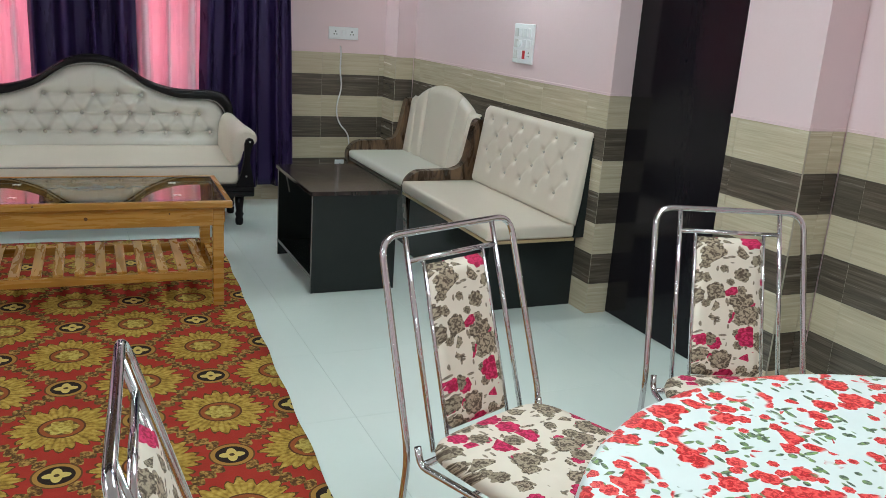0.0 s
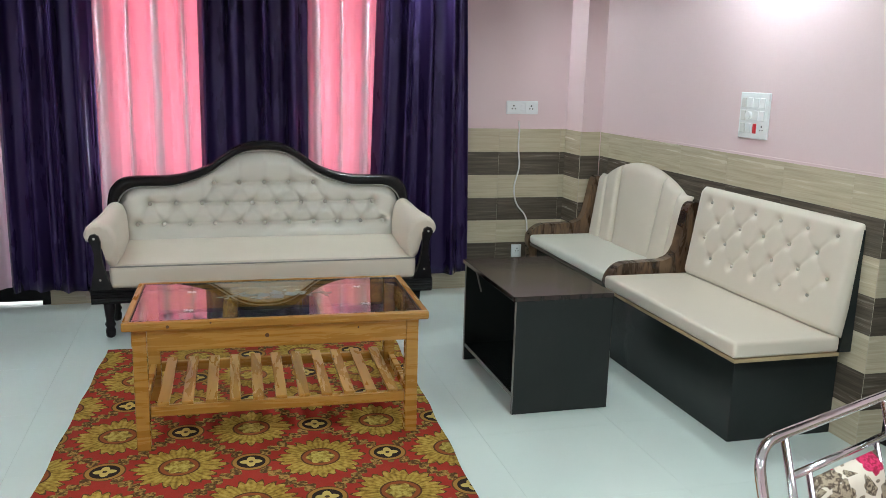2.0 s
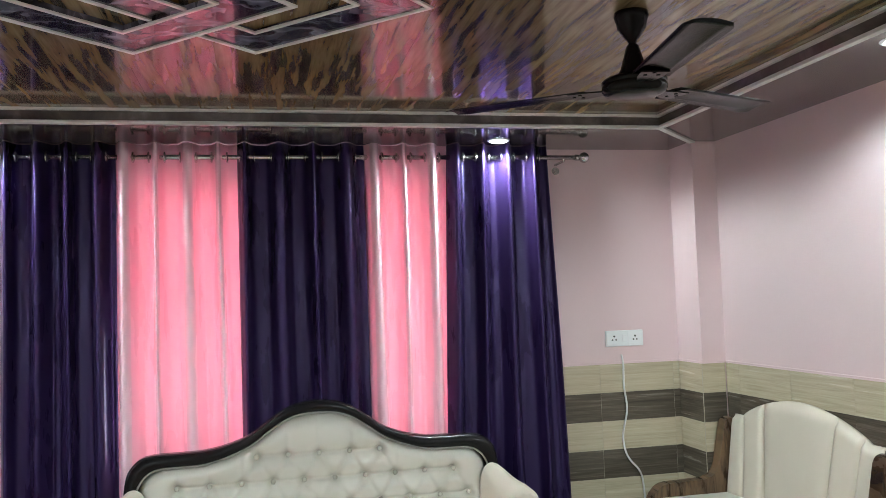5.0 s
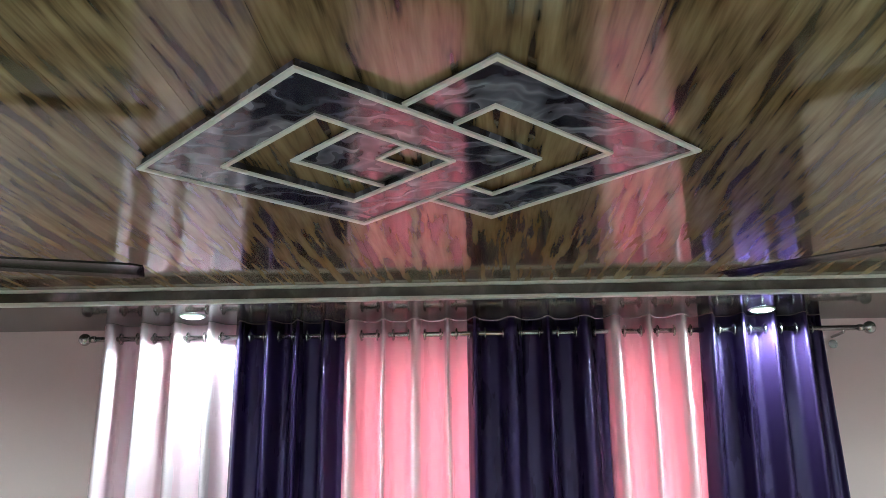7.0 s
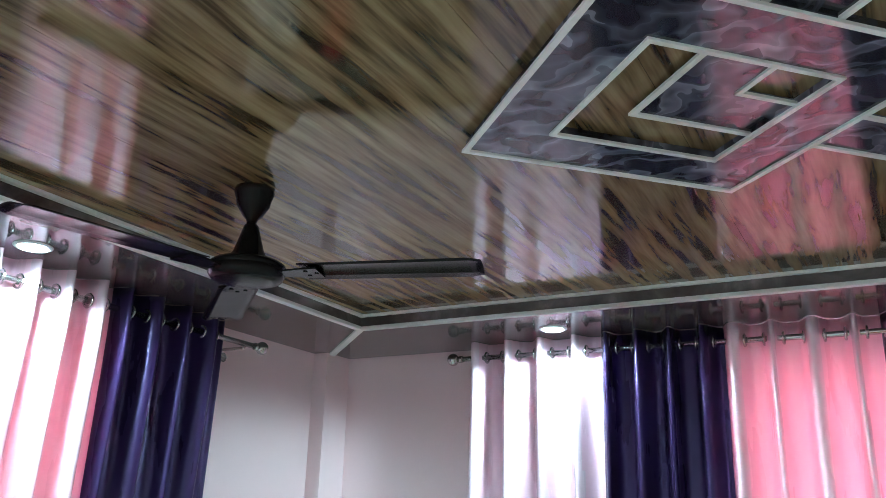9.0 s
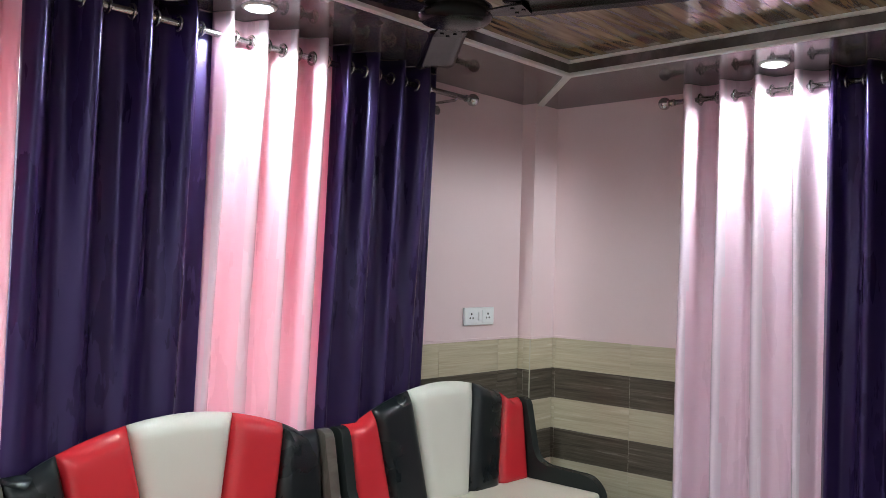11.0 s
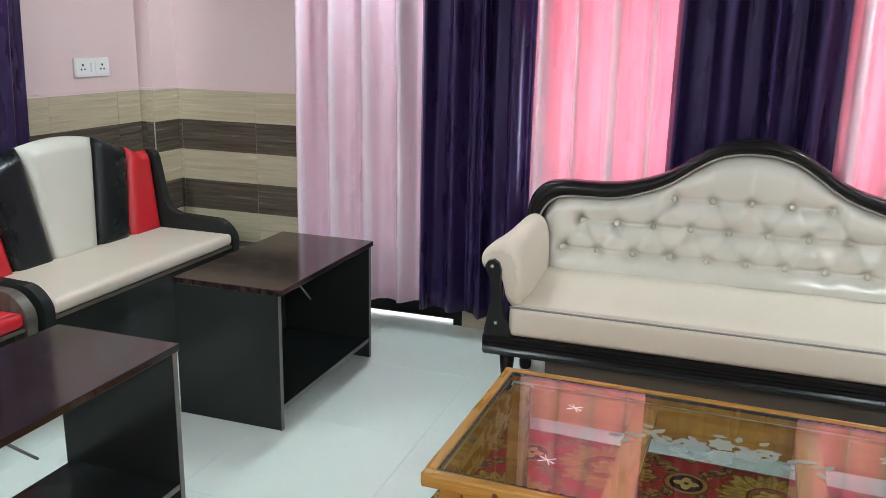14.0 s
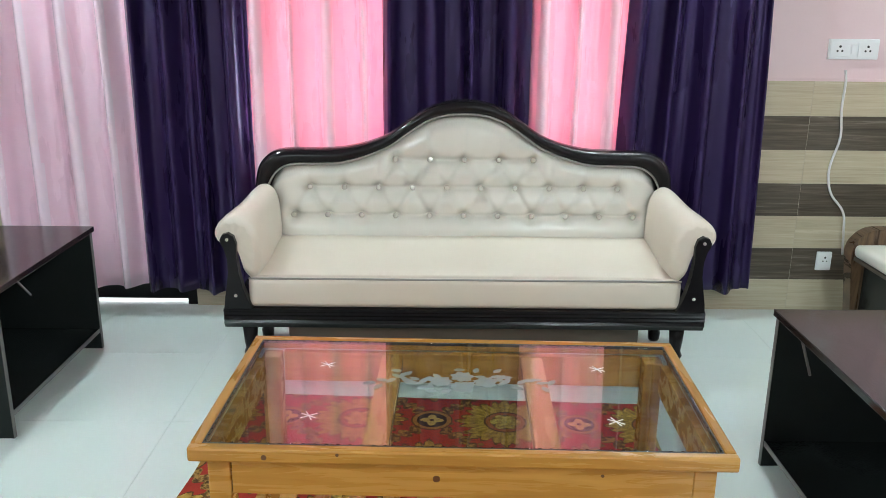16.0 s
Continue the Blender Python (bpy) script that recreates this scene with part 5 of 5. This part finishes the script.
    for x, y, z, r in ((-0.055, Y0 + ins, H - 0.078, 0.0085), (-0.43, Y0, H - 0.020, 0.0065), (-0.27, Y0, H - 0.010, 0.004), (0.31, Y0 + ins, H - 0.062, 0.004)):
        bm = bmesh.new()
        sweep(bm, [(x, y - 0.0005, z), (x, y + 0.004, z)], r, 12)
        part("knot", bm, KNOT, t, "dark pine knot")
    # small star marks on the pane
    for u, v in ((0.2, 0.25), (0.2, 0.7), (0.8, 0.25), (0.8, 0.7)):
        x, y = X0 + (X1 - X0) * u, Y0 + (Y1 - Y0) * v
        bm = bmesh.new()
        for a in (0.6, 2.0, 2.6):
            ca, sa = 0.022 * math.cos(a), 0.022 * math.sin(a)
            sweep(bm, [(x - ca, y - sa, H - 0.0015), (x + ca, y + sa, H - 0.0015)], 0.0012, 6)
        part("star_sticker", bm, PLASTIC, t, "small white star mark")
    # etched spray of roses and leaves
    rnd = random.Random(5)
    bm = bmesh.new()
    zc = H - 0.0026
    cx, cy = (X0 + X1) / 2, (Y0 + Y1) / 2 + 0.04

    def petal(x, y, a, l, w):
        ca, sa = math.cos(a), math.sin(a)
        pts = [(0, 0), (l * 0.3, w), (l * 0.7, w * 0.8), (l, 0), (l * 0.7, -w * 0.8), (l * 0.3, -w)]
        bm.faces.new([bm.verts.new((x + p * ca - q * sa, y + p * sa + q * ca, zc + rnd.uniform(0, 0.0006))) for p, q in pts])
    for k, (fx, fy) in enumerate(((-0.055, 0.0), (0.0, 0.03), (0.06, 0.0), (0.0, -0.03))):
        for j in range(7):
            petal(cx + fx, cy + fy, j * 0.9 + k, 0.034, 0.012)
    for s in (-1, 1):
        for j in range(11):
            x = cx + s * (0.06 + 0.016 * j)
            petal(x, cy + 0.02 * math.sin(j * 1.2), (0 if s > 0 else math.pi) + rnd.uniform(-1.2, 1.2), 0.038, 0.009)
    for j in range(24):
        petal(cx + rnd.uniform(-0.17, 0.17), cy + rnd.uniform(-0.07, 0.075), rnd.uniform(0, 6.28), 0.034, 0.009)
    tagged(part("etched_spray", bm, FROST, t, "frosted etched rose spray"), kind="stuff")
    return t


coffee_table()

# --- carpet ---
cp = pose(0.512, 4.26, 0.0, 0, 0, -2.7)
bm = bmesh.new()
nx, ny = 24, 80
xa, xb, ya, yc = -0.753, 0.80, -3.35, 1.80
top_ = [[bm.verts.new((xa + (xb - xa) * i / nx + (0.004 * math.sin(k * 0.9) if i in (0, nx) else 0), ya + (yc - ya) * k / ny, 0.006 + 0.002 * noise.noise(Vector((i * 0.4, k * 0.3, 0))))) for i in range(nx + 1)] for k in range(ny + 1)]
for k in range(ny):
    for i in range(nx):
        bm.faces.new((top_[k][i], top_[k][i + 1], top_[k + 1][i + 1], top_[k + 1][i])).smooth = True
edge = bmesh.ops.extrude_edge_only(bm, edges=[e for e in bm.edges if e.is_boundary])
for v in edge["geom"]:
    if isinstance(v, bmesh.types.BMVert):
        v.co.z = 0.0008
ob = link_mesh("carpet", bm, CARPET)
ob.matrix_world = cp
tagged(ob, "red printed carpet with gold medallions and leafy vines", "carpet")


# --- chrome dining chairs ---
def dining_chair(m):
    t = thing("dining_chair", "chrome tube dining chair with floral padded seat and back", "chair", m, group="chairs round the dining table")
    r = 0.0088

    def back(u, f):
        return (u * (1 - 0.06 * f), -0.215 - 0.155 * f, 0.45 + 0.50 * f)
    bm = bmesh.new()
    pts = [(-0.235, -0.27, 0.006), (-0.245, -0.215, 0.45), back(-0.245, 1.0), back(0.245, 1.0), (0.245, -0.215, 0.45), (0.235, -0.27, 0.006)]
    sweep(bm, fillet(pts, 0.055, 6), r, 12)
    part("back_frame", bm, CHROME, t)
    bm = bmesh.new()
    sweep(bm, fillet([(-0.215, 0.24, 0.006), (-0.215, 0.205, 0.425), (-0.225, -0.19, 0.425), (-0.225, -0.205, 0.47)], 0.05, 6), r, 12)
    part("side_frame", bm, CHROME, t)
    bm = bmesh.new()
    sweep(bm, fillet([(0.215, 0.24, 0.006), (0.215, 0.205, 0.425), (0.225, -0.19, 0.425), (0.225, -0.205, 0.47)], 0.05, 6), r, 12)
    part("side_frame", bm, CHROME, t)
    for y, z in ((0.19, 0.425), (-0.19, 0.425), (0.215, 0.22), (-0.245, 0.22)):
        part("stretcher", sweep(bmesh.new(), [(-0.215, y, z), (0.215, y, z)], 0.009, 10), CHROME, t)
    for x in (-0.217, 0.217):
        part("stretcher", sweep(bmesh.new(), [(x, -0.24, 0.18), (x, 0.215, 0.18)], 0.009, 10), CHROME, t)
    part("cross_bar", sweep(bmesh.new(), [back(-0.165, 0.87), back(0.165, 0.87)], 0.007, 10), CHROME, t)
    for u in (-0.165, 0.165):
        part("spindle", sweep(bmesh.new(), [back(u, 0.99), back(u, -0.03)], 0.007, 10), CHROME, t)
    for u in (-0.112, 0.112):
        part("pad_rail", sweep(bmesh.new(), [back(u, 0.87), back(u, 0.0)], 0.0055, 8), CHROME, t)

    def pf(s, k, side):
        u = (s * 2 - 1) * 0.106
        x, y, z = back(u, 0.04 + 0.80 * k)
        e = min(1, min(s, 1 - s) * 9) * min(1, min(k, 1 - k) * 22)
        return Vector((x, y + side * 0.019 * (1 - (1 - e) ** 2) ** 0.5, z))
    part("back_pad", pad(bmesh.new(), lambda s, k: pf(s, k, 1.0), lambda s, k: pf(s, k, -0.05), 14, 26), CHAIR_FLORAL, t, "cream upholstery with pink and brown flowers")
    part("back_lining", pad(bmesh.new(), lambda s, k: pf(s, k, -0.06), lambda s, k: pf(s, k, -0.7), 14, 26), LINING, t, "silvery white backing cloth")
    bm = bmesh.new()
    n = 40
    outline = []
    for i in range(n):
        a = 2 * math.pi * i / n
        c, s_ = math.cos(a), math.sin(a)
        outline.append((math.copysign(abs(c) ** 0.35, c), math.copysign(abs(s_) ** 0.35, s_)))
    prof = [(0.93, 0.437), (0.99, 0.445), (1.0, 0.458), (0.985, 0.472), (0.93, 0.482), (0.75, 0.489), (0.4, 0.493), (0.02, 0.494)]
    rings = [[bm.verts.new((0.222 * k * a * (1 + 0.04 * b), 0.01 + 0.215 * k * b, z)) for a, b in outline] for k, z in prof]
    for a, b in zip(rings, rings[1:]):
        for i in range(n):
            bm.faces.new((a[i], a[(i + 1) % n], b[(i + 1) % n], b[i])).smooth = True
    bm.faces.new(rings[0][::-1])
    bm.faces.new(rings[-1])
    part("seat_pad", bm, CHAIR_FLORAL, t, "cream upholstery with pink and brown flowers")
    for x in (-0.225, 0.225):
        part("rubber_foot", cyl(bmesh.new(), x, -0.27, 0, 0.02, 0.015, seg=12), DARK_SLOT, t)
    for x in (-0.215, 0.215):
        part("rubber_foot", cyl(bmesh.new(), x, 0.24, 0, 0.02, 0.015, seg=12), DARK_SLOT, t)
    return t


chair = dining_chair(pose(1.56, 2.24, 0, 0, 0, -159.4))
copy_thing(chair, pose(2.26, 2.283, 0, 0, 0, 159.5))
copy_thing(chair, pose(0.957, 1.737, 0.006, 0, 0, -95))

# --- round dining table and its cloth ---
TX, TY, TR = 1.85, 1.22, 0.735
t = thing("round_table", "round dining table under a rose-print cloth", "table", pose(TX, TY, 0))
part("tabletop", lathe(bmesh.new(), [(TR - 0.02, 0.725), (TR - 0.008, 0.735), (TR - 0.008, 0.748), (TR - 0.016, 0.752)], seg=64), PINE, t)
for k in range(4):
    a = math.pi / 4 + k * math.pi / 2
    part("leg", cyl(bmesh.new(), 0.45 * math.cos(a), 0.45 * math.sin(a), 0, 0.7245, 0.022, 0.028, 16), CHROME, t)
bm = bmesh.new()
n = 144
rings = []
for j, (r, z, wv) in enumerate(((0.02, 0.7555, 0), (0.3, 0.756, 0), (0.6, 0.7555, 0), (TR - 0.03, 0.755, 0), (TR - 0.004, 0.752, 0), (TR + 0.006, 0.742, 0.1), (TR + 0.010, 0.71, 0.4), (TR + 0.016, 0.65, 0.8), (TR + 0.022, 0.58, 1.0), (TR + 0.03, 0.50, 1.2))):
    ring = []
    for i in range(n):
        a = 2 * math.pi * i / n
        rr = r + wv * (0.014 * math.sin(17 * a) + 0.010 * math.sin(29 * a + 1) + 0.012 * (1 + math.sin(9 * a + 2)))
        ring.append(bm.verts.new((rr * math.cos(a), rr * math.sin(a), z)))
    rings.append(ring)
for a, b in zip(rings, rings[1:]):
    for i in range(n):
        bm.faces.new((a[i], a[(i + 1) % n], b[(i + 1) % n], b[i])).smooth = True
bm.faces.new(rings[0])
ob = link_mesh("tablecloth", bm, CLOTH_FLORAL)
ob.matrix_world = pose(TX, TY, 0.001)
so = ob.modifiers.new("weave", "SOLIDIFY")
so.thickness, so.offset = 0.0012, 1.0
tagged(ob, "white tablecloth with red rose print on the round table", "tablecloth")


# ---- tiles of the dado and the floor ----
BAND, RUN = 0.1625, 0.459
meshes = {}


def tile_mesh(key, size, mat):
    if key not in meshes:
        bm = boxes((-size[0] / 2, -size[1] / 2, -size[2] / 2, size[0] / 2, size[1] / 2, size[2] / 2))
        me = bpy.data.meshes.new("tile")
        bm.to_mesh(me)
        bm.free()
        me.materials.append(mat)
        meshes[key] = me
    return meshes[key]


def dado(wall, axis, plane, out, u0, u1, origin, skip=()):
    """Seven courses of tiles on a wall face; out is the side it looks to."""
    D = 0.008
    cuts = [u0]
    k = math.floor((u0 - origin) / RUN) + 1
    while origin + k * RUN < u1 - 0.02:
        if origin + k * RUN > u0 + 0.02:
            cuts.append(origin + k * RUN)
        k += 1
    cuts.append(u1)
    for a, b in zip(cuts, cuts[1:]):
        for row in range(7):
            z0, z1 = row * BAND + 0.0005, (row + 1) * BAND - 0.0005
            lo, hi = a + 0.0008, b - 0.0008
            blocked = False
            for s0, s1, h0, h1 in skip:
                if lo < s1 and hi > s0 and z0 < h1 and z1 > h0:
                    if lo < s0 - 0.03:
                        hi = min(hi, s0)
                    elif hi > s1 + 0.03:
                        lo = max(lo, s1)
                    else:
                        blocked = True
            if blocked:
                continue
            L = round(hi - lo, 3)
            mat = TILE_LIGHT if row % 2 == 0 else TILE_DARK
            size = (L, D, z1 - z0) if axis == "x" else (D, L, z1 - z0)
            ob = new("tile", tile_mesh((axis, L, row % 2), size, mat))
            c, d = (lo + hi) / 2, plane + out * D / 2
            ob.location = (c, d, (z0 + z1) / 2) if axis == "x" else (d, c, (z0 + z1) / 2)
            ob.parent = wall
    # grout bed and cap
    g0, g1 = sorted((plane + out * 0.0005, plane + out * 0.0065))
    c0, c1 = sorted((plane + out * 0.0005, plane + out * 0.0105))
    zs = 7 * BAND
    cap = (u0, c0, zs + 0.0005, u1, c1, DADO) if axis == "x" else (c0, u0, zs + 0.0005, c1, u1, DADO)
    bed = (u0, g0, 0.0, u1, g1, zs) if axis == "x" else (g0, u0, 0.0, g1, u1, zs)
    if not skip:
        part("grout", boxes(bed), GROUT, wall)
        part("cap", boxes(cap), PINK, wall)
    else:
        spans, at = [], u0
        for s0, s1, h0, h1 in sorted(skip):
            spans.append((at, s0))
            at = s1
        spans.append((at, u1))
        for p, q in spans:
            if axis == "x":
                part("grout", boxes((p, g0, 0.0, q, g1, zs)), GROUT, wall)
                part("cap", boxes((p, c0, zs + 0.0005, q, c1, DADO)), PINK, wall)
            else:
                part("grout", boxes((g0, p, 0.0, g1, q, zs)), GROUT, wall)
                part("cap", boxes((c0, p, zs + 0.0005, c1, q, DADO)), PINK, wall)


dado(wall_north, "x", YB, -1, -2.254, 2.865, -1.77, [(DOOR[0], DOOR[1], 0, 3), (WIN[0], WIN[1], WIN[2], 3)])
dado(wall_west, "y", XL, 1, 2.6, 6.904, 6.726, [(SIDE[0], SIDE[1], SIDE[2], 3)])
dado(pillar_1, "x", 6.904, -1, XL + 0.009, -2.254, 0)
dado(pillar_1, "y", -2.254, 1, 6.897, YB - 0.011, 0.3)
dado(pillar_2, "x", 6.837, -1, 2.858, XR - 0.011, 0)
dado(pillar_2, "y", 2.865, -1, 6.836, YB - 0.011, 0.3)
dado(wall_east, "y", XR, -1, 4.208, 6.826, 4.40)
dado(wall_east, "x", 4.215, -1, XR - 0.007, 3.129, 0)
dado(wall_east, "y", 3.10, -1, 3.033, 3.454, 0.2)
dado(wall_east, "x", 3.04, -1, 3.101, 3.279, 0.0)
dado(wall_east, "y", 3.29, -1, 0.6, 3.03, 0.15)

PX, PY, P = 1.485, 4.03, 0.615
i0, i1 = math.floor((XL - PX) / P), math.ceil((3.29 - PX) / P)
j0, j1 = math.floor((YF - PY) / P), math.ceil((YB - PY) / P)
for i in range(i0, i1):
    for j in range(j0, j1):
        x0, x1 = max(PX + i * P, XL) + 0.0006, min(PX + (i + 1) * P, 3.29) - 0.0006
        y0, y1 = max(PY + j * P, YF) + 0.0006, min(PY + (j + 1) * P, YB) - 0.0006
        if x1 - x0 < 0.02 or y1 - y0 < 0.02:
            continue
        sx, sy = round(x1 - x0, 3), round(y1 - y0, 3)
        ob = new("tile", tile_mesh(("floor", sx, sy), (sx, sy, 0.006), FLOOR_TILE))
        ob.location = ((x0 + x1) / 2, (y0 + y1) / 2, -0.003)
        ob.parent = floor
